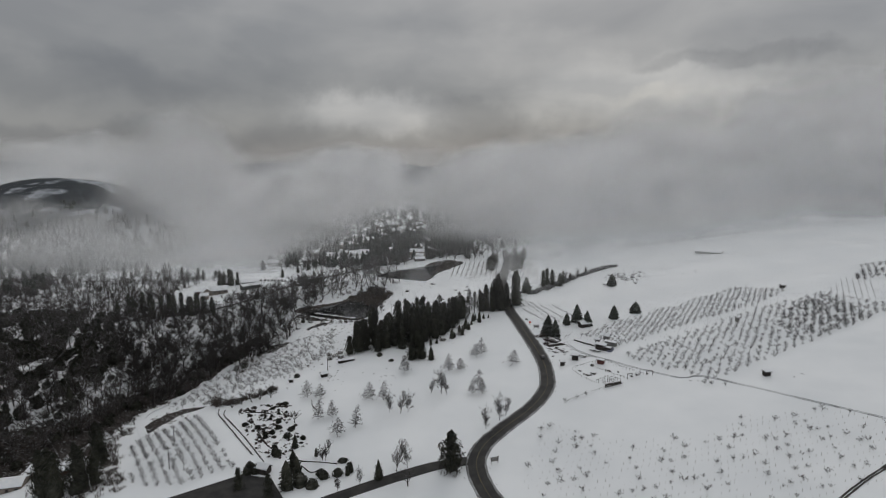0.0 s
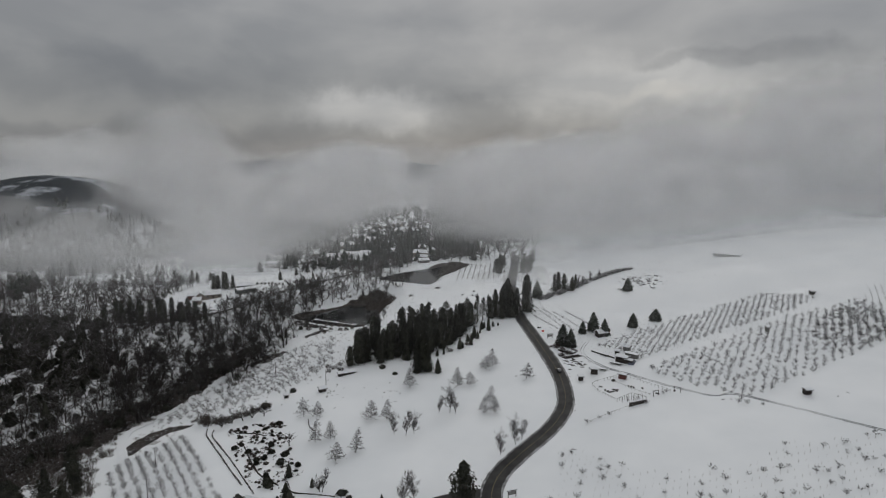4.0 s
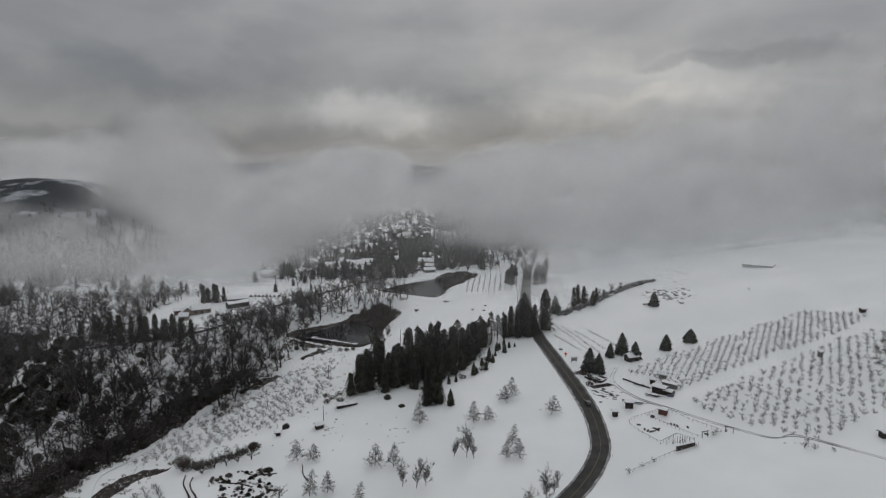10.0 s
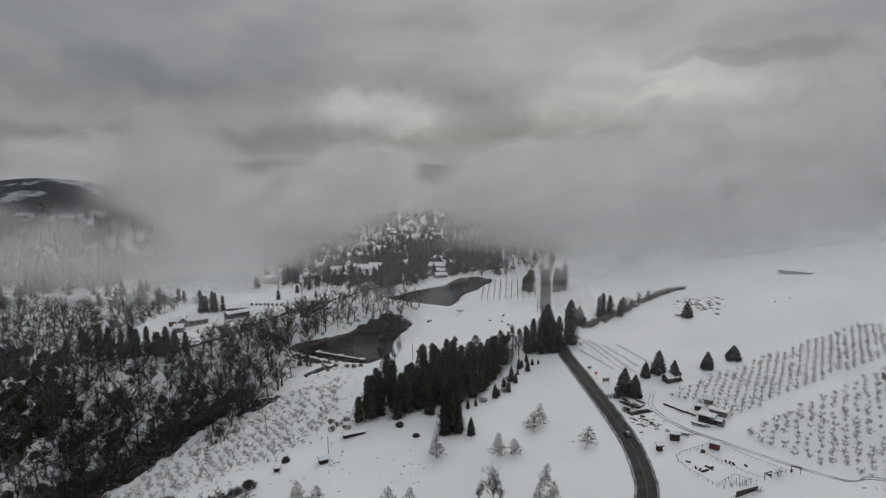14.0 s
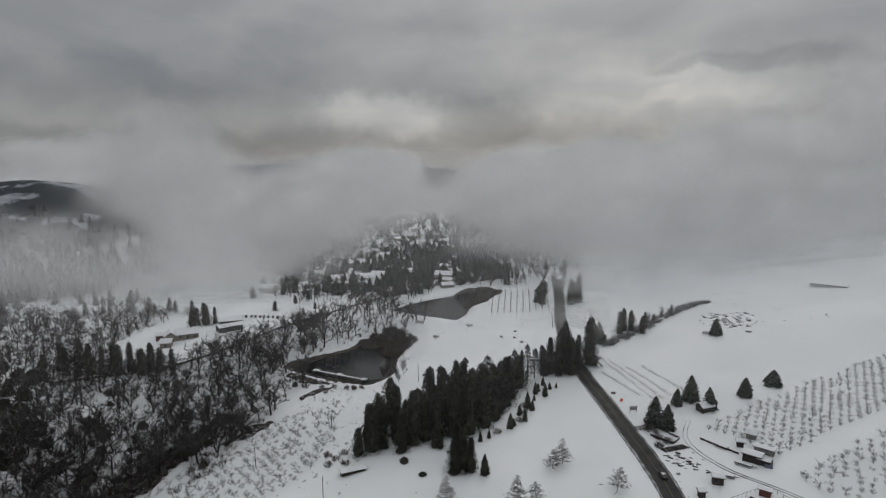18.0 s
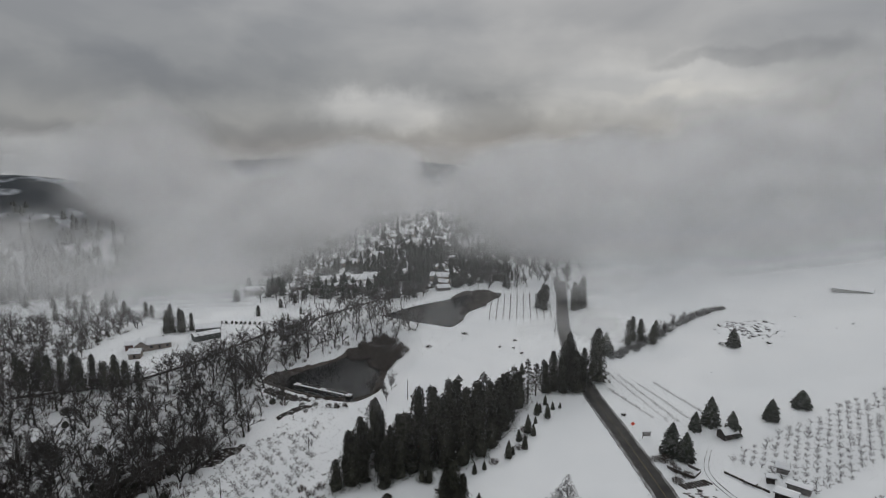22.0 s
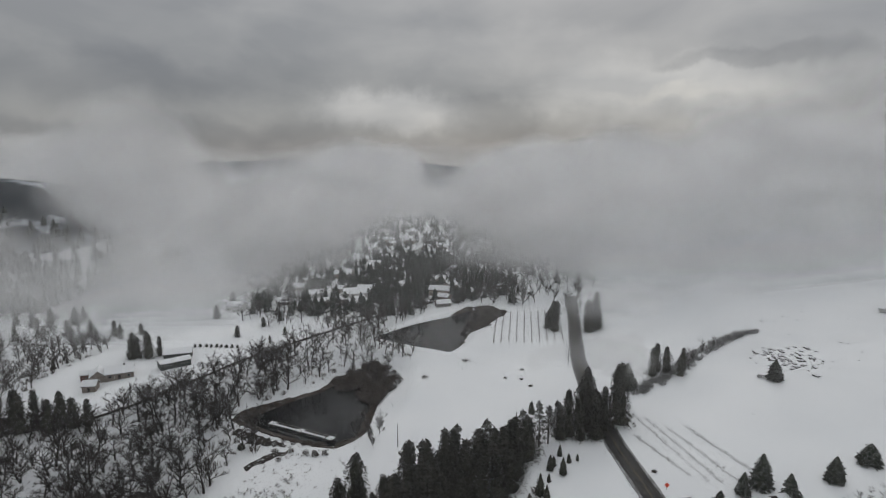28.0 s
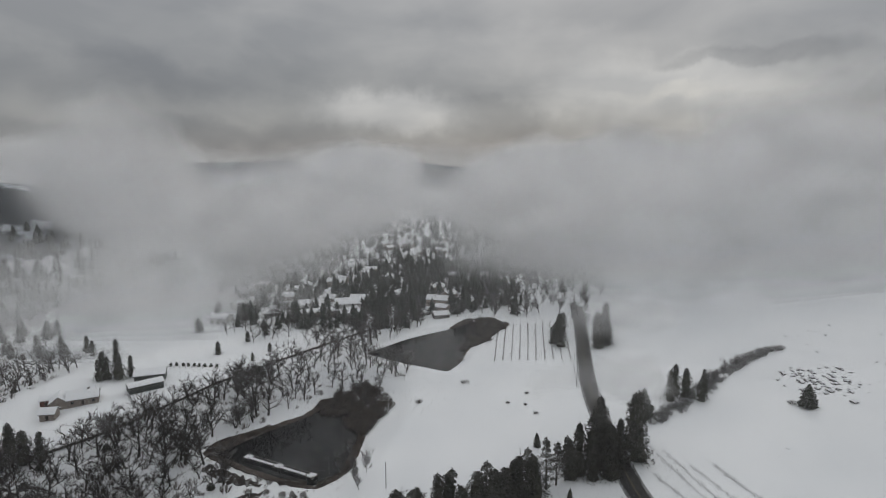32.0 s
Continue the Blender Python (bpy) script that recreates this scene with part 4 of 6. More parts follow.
# dense stand of conifers beside the park
NR_ = np.random.RandomState(4)
STAND = [(-54, 324), (-49, 326), (-45.5, 328), (-51, 331), (-47, 336), (-48, 343), (-50, 349), (-44, 349), (-46, 357), (-38, 324), (-36, 330), (-40.5, 334)]
FRONT = [(-38, 331), (-33.6, 329), (-30, 332.5), (-25.2, 334), (-18.4, 334), (-12.5, 336), (-6.5, 341), (-2.4, 347), (0.4, 353), (3, 360), (6.5, 369), (10.4, 377)]
BACK = [(13, 386), (4, 384), (-7, 376), (-16, 369), (-28, 358), (-37, 348)]
sx, sy = NR_.uniform(-44, 16, 3000), NR_.uniform(328, 388, 3000)
inside = outside(FRONT + BACK, sx, sy) < 0
STAND += FRONT
for x, y in zip(sx[inside].tolist(), sy[inside].tolist()):
    if all(math.hypot(x - a, y - b_) > 4.3 for a, b_ in STAND):
        STAND.append((x, y))
for i, (x, y) in enumerate(STAND):
    deep = float(outside(FRONT + BACK, x, y)) < -4
    pine = deep and i % 5 < 2
    plant((PINES if pine else FIRS)[R.randrange(2 if pine else 4)], x, y, R.uniform(0.85, 1.1) if pine else R.uniform(0.75, 1.15), rng=R, tall=R.uniform(0.72, 1.12) * (1.05 if x < -14 else (0.82 if y > 364 else 1.0)))
for x, y, s in ((-18.1, 308.6, 0.85), (-15.2, 311.4, 0.95), (-12.6, 309.6, 0.7), (-17, 315, 0.9), (-26, 326, 0.4), (-23.6, 325.6, 0.42)):
    plant(FIRS[R.randrange(4)], x, y, s, rng=R)
for x, y, s in ((36.8, 391.5, 0.85), (33, 397, 0.95), (27.5, 394, 0.72), (24, 391.5, 0.62), (48.0, 401, 1.0), (48.6, 408, 0.85), (36.5, 404, 0.9), (41, 397, 0.7), (31, 391, 0.66)):
    plant(SEQUOIAS[R.randrange(2)], x, y, s, rng=R)
for x, y, s in ((15.5, 386, 0.8), (19, 388, 0.76), (9, 381, 0.86), (22.5, 391, 0.7), (-4, 372, 0.92), (-14, 366, 0.9), (-30, 352, 0.9)):
    plant(PINES[R.randrange(2)], x, y, s, rng=R)
for x, y, s in ((40.5, 516, 0.72), (38, 522, 0.66), (41, 529, 0.7), (43.5, 538, 0.66), (59, 511, 0.72), (64, 515, 0.76), (61, 522, 0.7), (67, 525, 0.66), (64, 535, 0.7), (70, 545, 0.66), (47, 549, 0.6), (74, 560, 0.62)):
    plant(SEQUOIAS[1], x, y, s, rng=R, tall=R.uniform(0.68, 0.85))
for x, y, s in ((-7.9, 307.5, 1.3), (-8.6, 329.9, 0.7), (-5.2, 332.2, 0.6), (3.5, 339.4, 1.1), (5.2, 341.4, 0.7), (8.3, 350.8, 0.95), (9.9, 345.1, 0.9), (12.2, 356.7, 1.25), (14, 354.4, 0.85), (17.3, 370.7, 0.95), (18.8, 373, 0.8),
                (21.9, 379.5, 0.75), (21.2, 368, 1.05), (24.4, 375.4, 0.7), (27.5, 376.5, 0.5), (16, 364, 0.6), (15.7, 412, 1.1), (-23.7, 196.4, 1.25)):
    plant(CYPRESS[R.randrange(2)], x, y, s, rng=R)
CEDAR = tree_kind("spreading_cedar", "broad bushy dark conifer at the road junction", "tree", "roadside conifers", lobed_conifer(128, 16.5, 6.4, 0.02, 64, 44, 1.0, 0.45, 0.4, 0.8, 0.5), NEEDLE)
plant(CEDAR, 1.7, 200.9, 0.9, rng=R)
for x, y, s in ((-55.1, 192.4, 2.1), (-55.4, 202.4, 1.75), (-53.2, 199.2, 1.6), (-58.9, 219.6, 1.0), (-49.3, 213, 0.6), (-35.3, 199.5, 0.7), (-34.2, 201.2, 0.75), (-184.2, 278.8, 2.2)):
    plant(CYPRESS[R.randrange(2)], x, y, s, rng=R)
for x, y, s in ((-143, 199, 1.25), (-138, 196, 1.05), (-131, 198.5, 1.2), (-128, 203, 0.85), (-155, 249, 0.8), (-149, 204, 0.95)):
    plant(FIRS[R.randrange(4)], x, y, s, rng=R)
for x, y, s, k in ((59.4, 338.4, 1.0, 0), (63, 335, 0.85, 0), (73.6, 354.2, 0.62, 0), (80.5, 357.5, 0.95, 0), (84.8, 349, 0.8, 0), (103.4, 358.4, 0.95, 1), (119, 366.5, 0.95, 2), (59.5, 432, 1.0, 0),
                   (122.2, 432.5, 1.05, 1)):
    plant(JUNIPERS[k], x, y, s, rng=R)
for x, y, s in ((74, 445, 0.74), (81.1, 447.3, 0.8), (86.1, 443.3, 0.66), (77.5, 450, 0.76), (90, 452, 0.55)):
    plant((PINES[0], FIRS[3], FIRS[1])[R.randrange(3)], x, y, s, rng=R)
for x, y, s in ((-171.7, 470.2, 0.8), (-177.9, 470.8, 0.78), (-183, 476, 0.7), (-174.6, 474, 0.76), (-180.5, 468.5, 0.6), (-168, 474, 0.6), (-191.5, 403, 0.95), (-185.5, 398, 0.9), (-204.5, 404, 0.95), (-221, 406, 0.9), (-174, 398, 0.85), (-161.5, 403, 0.7), (-194.8, 398.8, 0.87), (-188.6, 400.5, 0.90), (-182.1, 402, 0.87), (-177, 401, 0.72), (-171.5, 402, 0.96), (-166.8, 401.7, 0.87),
                (-201, 399, 0.87), (-208, 400, 0.84), (-216, 403, 0.87), (-224, 398, 0.80), (-213, 410, 0.87), (-142.1, 512, 0.5), (-119.5, 501, 0.3), (-115.8, 517, 0.35), (-134.4, 535, 0.45), (-128, 548, 0.5),
                (-274, 512, 0.6), (-266, 520, 0.7), (-258, 514, 0.55), (-249, 522, 0.65), (-241, 513, 0.6), (-233, 519, 0.7), (-226, 513, 0.5), (-219, 520, 0.6), (-212, 514, 0.55), (-204, 522, 0.5),
                (-146, 236, 0.72), (-141, 229, 0.8), (-150, 226, 0.62), (-135, 221, 0.55), (-72, 193, 0.5), (-60, 188, 0.55), (-230, 300, 0.5), (-198, 309, 0.4)):
    plant(FIRS[R.randrange(4)], x, y, s, rng=R)

# bare trees of the park
for i, (x, y) in enumerate([(-64.6, 266.1), (-58.8, 265.3), (-55, 243.4), (-49.3, 245), (-44.4, 228.9), (-37.7, 234.6), (-20.8, 291), (-35.3, 260.6), (-28.6, 260), (1.2, 291), (7.6, 292.5), (12, 263.5),
                            (16.7, 263.1), (34.3, 297), (15, 272), (19.4, 312.7), (15.4, 310)]):
    plant(LARCHES[i % 3], x, y, R.uniform(0.95, 1.25), rng=R)
for i, (x, y, s) in enumerate([(-24.3, 247.4, 0.9), (-19.8, 246, 1.0), (-16.5, 247.5, 0.85), (-7, 265, 0.8), (-2.3, 264.6, 1.1), (0.5, 263.5, 0.9), (22.4, 236.7, 1.1), (25, 240, 0.8), (16.3, 229.5, 0.95),
                               (-18.1, 200.7, 1.2), (-14, 203, 0.9), (-45.3, 209.8, 0.8), (-30, 193, 0.6), (-37, 190, 0.6), (-53.3, 402, 0.9), (-47, 395, 0.85), (-44, 399, 0.9), (-45, 389, 0.8),
                               (-29.8, 379, 0.6), (-24, 377, 0.6), (92, 455, 0.8), (97, 459, 0.7), (104, 466, 0.75), (113, 474, 0.7), (-68, 474, 0.7), (-60, 470, 0.65), (-55, 462, 0.6), (-50, 455, 0.6), (-63, 478, 0.6), (-55, 408, 0.7), (-53, 418, 0.65)]):
    plant(MAPLES[i % 2], x, y, s * 1.1, rng=R, tall=1.2)
for x, y, s in ((-99.5, 264.4, 0.62), (-96, 267, 0.6), (-91.5, 268, 0.66), (-88.2, 270, 0.6), (-83, 270.1, 0.62), (-46.2, 210.2, 0.5), (-13.2, 191.7, 0.55), (-64.5, 241.4, 0.62), (-146, 424, 1.0), (-139, 432, 0.8), (-152, 416, 0.9)):
    plant(OAKS[R.randrange(4)], x, y, s, rng=R)

# the creek path stays free of brush and trees
WAY = spline([(-132, 246.6), (-143.4, 265.4), (-148, 277), (-147.6, 283), (-143, 290.6), (-136, 303), (-131.8, 310), (-126, 335)], 1.5)


def on_way(x, y):
    """Whether a place lies on the creek path or just below it."""
    return any(abs(x - p.x - k * 1.6) < 2.6 and abs(y - p.y + k * 3.1) < 2.6 for p in WAY for k in (0, 1, 2))


# creekside woods: the nearest as trees of their own, the rest together
WOOD = []
CLEARING = [(-207, 406), (-210, 480), (-150, 560), (-60, 600), (-92, 512), (-119, 474), (-131, 448), (-145, 423), (-166, 402)]
NR = np.random.RandomState(9)
cs, cd = NR.uniform(-120, 330, 60000), np.where(NR.rand(60000) < 0.75, NR.uniform(-300, -3, 60000), NR.uniform(-60, -3, 60000))
cx_, cy_ = -159 + cs * 0.5034 + cd * 0.8640, 266 + cs * 0.8640 - cd * 0.5034
ok = (cy_ < 560) & (cx_ > -460) & ~((cy_ > 500) & (cx_ < -120)) & (outside(CLEARING, cx_, cy_) > 0) & ~((cs > 128) & (cd > -9 + (cs - 128) * 0.03))
ok &= (outside(POND_A, cx_, cy_) > 7) & (outside(POND_B, cx_, cy_) > 7) & ~((cx_ > -190) & (cx_ < -143) & (cy_ < 232) & (cy_ > 206))
grid_ = set()
for x, y in zip(cx_[ok].tolist(), cy_[ok].tolist()):
    g_ = 4.6 if y < 345 else 5.6
    cell = (int(x // g_), int(y // g_), g_)
    if cell in grid_ or (cell[0] + 1, cell[1], g_) in grid_:
        continue
    grid_.add(cell)
    if on_way(x, y):
        continue
    WOOD.append((x, y))
    if len(WOOD) > 1700:
        break
WOOD.sort(key=lambda p: abs(p[0] + 130) + abs(p[1] - 380) * 0.6)
for x, y in WOOD[:260]:
    plant(OAKS[R.randrange(4)], x, y, R.uniform(0.8, 1.3), rng=R, tall=R.uniform(0.9, 1.15))
OAK_T = [bare_shapes(260 + i, 13, 5.2, 1, 7, 5, 3, 0.26, 0.026, 0.95, 0.13) for i in range(4)]
for sh in OAK_T:
    k = len(sh[0].v)
    sh[0].v += sh[1].v
    sh[0].f += [tuple(i + k for i in fa) for fa in sh[1].f]
tagged(joined("woodland", [s[0] for s in OAK_T], [(x, y, gz(x, y) - 0.1, R.uniform(0.7, 1.2), R.uniform(0, 6.28)) for x, y in WOOD[260:]], BARK, R),
       "dense dark leafless woodland on the snowy valley side", "woodland", kind="stuff")
# evergreen undergrowth and brush in the woods and along the creek
BUSH = [tuft_shape(300 + i, 2.8, 2.3, 16, 0.12) for i in range(4)]
places = []
for _ in range(900):
    s_, d_ = R.uniform(-110, 250), R.gauss(-4, 9)
    if s_ > 110:
        continue
    x, y = -159 + s_ * 0.5034 + d_ * 0.8640, 266 + s_ * 0.8640 - d_ * 0.5034
    if d_ > 8 or float(outside(POND_A, x, y)) < 6 or (s_ > 90 and d_ > -6):
        continue
    if not on_way(x, y):
        places.append((x, y, gz(x, y), R.uniform(0.6, 1.3), R.uniform(0, 6.28)))
for x, y in WOOD:
    for _ in range(3 if y < 335 else (2 if y < 480 else 0)):
        places.append((x + R.uniform(-4, 4), y + R.uniform(-4, 4), gz(x, y) - 0.2, R.uniform(0.5, 1.2), R.uniform(0, 6)))
for poly, n in (([(-193.8, 248.6), (-176.1, 281), (-159.6, 303.2), (-142.5, 334), (-127, 365.8), (-123, 357), (-136, 310), (-147, 297), (-152, 281), (-143, 258), (-150, 232), (-186.5, 238.4)], 420),
                ([(-146.5, 281), (-134, 279.2), (-119.8, 278.4), (-119, 271), (-132, 251)], 70), ([(-183.4, 254.9), (-143, 246), (-133, 228), (-113, 194), (-128, 192), (-152, 207), (-146, 231)], 230)):
    k = 0
    while k < n:
        x, y = R.uniform(-195, -110), R.uniform(190, 368)
        if float(outside(poly, x, y)) < 0:
            k += 1
            if not on_way(x, y):
                places.append((x, y, gz(x, y) - 0.15, R.uniform(0.5, 1.05) * (0.5 if n == 70 else 1.0), R.uniform(0, 6)))
tagged(joined("creek_brush", BUSH, places, TWIG, R), "tangled dark leafless brush along the creek", "brush", kind="stuff")
EVER = [blob_shape(320 + i, 2.2, 3.6, 110, 0.9) for i in range(3)]
tagged(joined("evergreen_undergrowth", EVER, [(x + R.uniform(-4, 4), y + R.uniform(-4, 4), gz(x, y) - 0.3, R.uniform(0.4, 1.2) * (0.7 if y > 380 else 1.0), R.uniform(0, 6)) for x, y in WOOD[1::2] if y < 350 or (y < 470 and R.random() < 0.3)], NEEDLE, R),
       "dark evergreen shrubs under the bare trees", "brush", kind="stuff")
LIVE = [blob_shape(330 + i, 3.6, 7.0, 260, 1.1) for i in range(3)]
places, k = [], 0
while k < 420:
    x, y = R.uniform(-330, -183), R.uniform(205, 415)
    if float(outside([(-316, 417), (-232, 410), (-183, 319), (-195, 292), (-203, 262), (-215, 205), (-330, 205)], x, y)) < 0:
        places.append((x, y, gz(x, y) - 0.3, R.uniform(0.5, 1.2), R.uniform(0, 6)))
        k += 1
tagged(joined("evergreen_oaks", LIVE, places, NEEDLE, R), "dark evergreen oaks crowding the shaded creekside slope", "woodland", kind="stuff")
REEDS = [tuft_shape(340 + i, 5.4, 2.8, 110, 0.045) for i in range(4)]
places = []
for poly, n in (([(-77, 458), (-72, 474), (-58, 478), (-44, 462), (-42, 450), (-51, 436), (-58, 440), (-63, 453)], 210), ([(-12, 520), (-9, 565), (-2, 580), (16, 562), (4, 528)], 110)):
    k = 0
    while k < n:
        x, y = R.uniform(-80, 20), R.uniform(430, 590)
        if float(outside(poly, x, y)) < 0:
            places.append((x, y, gz(x, y) - 0.2, R.uniform(0.55, 1.05), R.uniform(0, 6)))
            k += 1
for i in range(26):
    x, y = R.uniform(-60, -50), R.uniform(402, 440)
    places.append((x, y, gz(x, y) - 0.2, R.uniform(0.3, 0.6), 0))
for i in range(22):
    x, y = R.uniform(-82, -58), R.uniform(386, 400)
    places.append((x, y, gz(x, y) - 0.2, R.uniform(0.3, 0.6), 0))
tagged(joined("reed_bed", REEDS, places, REED, R), "dense brown thicket of leafless willow and reeds at the pond", "reeds", kind="stuff")


# ---- orchards ----
def rows_in(poly, along, gap, step, jitter=0.5, keep=1.0, rng=R):
    """Planting places in rows inside a polygon; along: the rows' heading in degrees."""
    c, s = math.cos(radians(along)), math.sin(radians(along))
    cx, cy = sum(p[0] for p in poly) / len(poly), sum(p[1] for p in poly) / len(poly)
    ni, nj = int(130 / step), int(130 / gap)
    pts = []
    for i in range(-ni, ni + 1):
        for j in range(-nj, nj + 1):
            u, v = i * step + rng.uniform(-jitter, jitter), j * gap + rng.uniform(-jitter, jitter) * 0.5
            if rng.random() < keep:
                pts.append((cx + u * c - v * s, cy + u * s + v * c))
    inside = outside(poly, np.array([p[0] for p in pts]), np.array([p[1] for p in pts])) < 0
    return [p for p, k in zip(pts, inside) if k]


FRUIT = [bare_shapes(400 + i, 2.3, 1.65, 1, 9, 5, 5, 0.36, 0.034, 0.72, 0.034) for i in range(5)]
APPLE = [tree_kind("fruit_tree", "small pruned leafless fruit tree dusted with snow in an orchard row", "tree", "orchard trees", s, BARK_PALE, BARK_PALE) for s in FRUIT[:3]]
FRUIT_T = []
for a, b_ in FRUIT:
    s = Shape()
    s.v, s.f = a.v + b_.v, a.f + [tuple(i + len(a.v) for i in fa) for fa in b_.f]
    FRUIT_T.append(s)
ORCH_C = [(75.2, 332.5), (99.8, 348), (134.3, 365.8), (195.3, 393.6), (218, 374), (191.4, 357), (143.5, 337), (114.3, 322.5), (93.5, 309.5), (84, 325)]
ORCH_D = [(89.9, 298.6), (99.6, 302.5), (140, 327), (187, 348), (232, 361), (250, 322), (181, 290), (119.4, 259), (108.7, 272), (98.2, 285)]
near_c = rows_in(ORCH_C, 59, 3.0, 4.2, 0.4, 0.97)
near_d = rows_in(ORCH_D, 58, 3.6, 3.9, 1.1, 0.9)
own = sorted(near_c + near_d, key=lambda p: math.hypot(p[0] - 95, p[1] - 290))
for i, (x, y) in enumerate(own[:85]):
    plant(APPLE[i % 3], x, y, R.uniform(0.62, 1.02), rng=R)
tagged(joined("orchard", FRUIT_T, [(x, y, gz(x, y) - 0.1, R.uniform(0.62, 1.02), R.uniform(0, 6.28)) for x, y in own[85:]], BARK_PALE, R),
       "orchard of small leafless fruit trees in rows on snow", "orchard", kind="stuff")
dark = [(x + R.uniform(-1, 1), y + R.uniform(-1, 1)) for x, y in rows_in([(182, 322), (178.4, 303), (199, 298.5), (227.4, 311), (229, 354), (203, 345)], 60, 3.6, 3.4, 0.6, 0.8)]
dark += rows_in([(258, 372), (300, 372), (320, 400), (280, 400)], 60, 3.6, 3.4, 0.6, 0.8)
tagged(joined("orchard", FRUIT_T, [(x, y, gz(x, y) - 0.1, R.uniform(0.8, 1.15), R.uniform(0, 6.28)) for x, y in dark], BARK, R),
       "block of darker unpruned orchard trees on snow", "orchard", kind="stuff")
ORCH_A = [(-114.4, 264), (-131.5, 241.3), (-131, 230), (-111, 197), (-95, 196), (-77, 206.5), (-83, 217.2)]
for i, (x, y) in enumerate(rows_in(ORCH_A, -56, 3.5, 2.3, 0.45, 0.86)):
    plant(APPLE[i % 3], x, y, R.uniform(0.6, 0.95), rng=R)
ORCH_B = [(-138.4, 284.4), (-130, 318), (-112, 347), (-93.4, 369), (-70, 374), (-66, 338), (-70, 314), (-82, 299), (-94, 290), (-112, 288)]
ob_pts = rows_in(ORCH_B, 35, 4.6, 3.8, 0.7, 0.88)
tagged(joined("orchard", FRUIT_T, [(x, y, gz(x, y) - 0.1, R.uniform(0.7, 1.3), R.uniform(0, 6.28)) for x, y in ob_pts], BARK_PALE, R),
       "scattered old orchard trees on a snowy slope above the creek", "orchard", kind="stuff")
FIELD = [(40, 234), (26, 189.7), (40, 165), (74.4, 160), (160, 180), (172, 209), (150, 226), (118, 226), (96, 212), (62, 215)]
tagged(joined("orchard", FRUIT_T, [(x, y, gz(x, y) - 0.1, R.uniform(0.5, 0.95), R.uniform(0, 6.28)) for x, y in rows_in(FIELD, 12, 6.0, 4.6, 1.2, 0.45)], BARK, R),
       "thinly planted old fruit trees in a snow field", "orchard", kind="stuff")


def stake_shape(hh, r=0.05):
    s = Shape()
    s.tube((0, 0, -0.2), (0, 0, hh), r, r * 0.8, 4)
    return s


def stakes(name, pts, hh, r, mat, label):
    s = [stake_shape(hh, r), stake_shape(hh * 0.8, r)]
    return tagged(joined(name, s, [(x, y, gz(x, y), R.uniform(0.8, 1.15), 0) for x, y in pts], mat, R), label, "stakes", kind="stuff")


stakes("young_tree_stakes", rows_in(FIELD, 12, 3.6, 2.6, 0.3, 0.8), 1.1, 0.05, STRAW, "rows of pale stakes of newly planted fruit trees")
stakes("young_tree_stakes", rows_in([(-56, 470), (-20, 480), (-2, 468), (-30, 430), (-44, 425), (-40, 455)], 70, 4.4, 3.2, 1.3, 0.6), 1.3, 0.08, GREYWOOD, "rows of short stakes poking through the snow between the ponds")
stakes("young_tree_stakes", rows_in([(232, 360), (245, 334), (269, 369), (258, 383)], 60, 3.0, 2.2, 0.3, 0.9), 1.3, 0.07, GREYWOOD, "far rows of young trees on snow")
# trellised rows beyond the reservoir
for i in range(10):
    x0, x1 = 4.5 + i * 4.2, 10.5 + i * 4.3
    line = [(x0 + (x1 - x0) * k / 26 + R.uniform(-0.15, 0.15), 497 + 62 * k / 26) for k in range(27)]
    s = [tuft_shape(500 + k, 1.7, 0.6, 9, 0.05) for k in range(2)]
    tagged(joined("vine_row", s, [(x, y, gz(x, y), R.uniform(0.7, 1.1), R.uniform(0, 6)) for x, y in line], TWIG, R), "row of leafless trellised vines on snow", "vine row", "vine rows", "stuff")
for a, b_ in (((54.5, 412), (66, 362)), ((51.5, 392), (61.5, 365)), ((65, 396), (76, 358)), ((72, 396), (82, 366)), ((59, 406), (70, 361))):
    line = [(a[0] + (b_[0] - a[0]) * k / 30 + R.uniform(-0.3, 0.3), a[1] + (b_[1] - a[1]) * k / 30) for k in range(31)]
    tagged(joined("berry_row", [tuft_shape(520, 1.6, 1.0, 13, 0.03)], [(x, y, gz(x, y), R.uniform(0.6, 1.1), R.uniform(0, 6)) for x, y in line], BARK_PALE, R),
           "row of low leafless berry canes in the snow", "berry row", "berry rows", "stuff")

# brown scrub at the foot of the conifers
for i, (x, y, r, hh) in enumerate([(-112, 275.5, 3.6, 7.0), (-107.5, 270.5, 3.8, 6.5), (-103, 270, 2.6, 4.0), (-99.5, 271.5, 2.8, 3.4), (-95.8, 273, 2.8, 3.2), (-92, 274, 2.6, 3.2), (-88.5, 276.5, 2.8, 3.4), (-84.5, 279, 3.0, 3.6), (-75.5, 259.5, 2.8, 1.6)]):
    ob = new("scrub", tuft_shape(580 + i, hh, r, 130, 0.06).mesh("scrub", TWIG))
    ob.location = (x, y, gz(x, y) - 0.1)
    tagged(ob, "tall leafless brown thicket at the end of the orchard", "shrub", "orchard thicket")
for i, (x, y, r, hh) in enumerate([(55.4, 334.2, 2.6, 4.2), (59.8, 324.6, 2.4, 3.2), (55.9, 322.1, 2.2, 2.8), (57.5, 328, 2.0, 3.0)]):
    ob = new("scrub", tuft_shape(592 + i, hh, r, 110, 0.05).mesh("scrub", TWIG))
    ob.location = (x, y, gz(x, y) - 0.1)
    tagged(ob, "leafless brown bush beside the roadside juniper", "shrub", "roadside bushes")
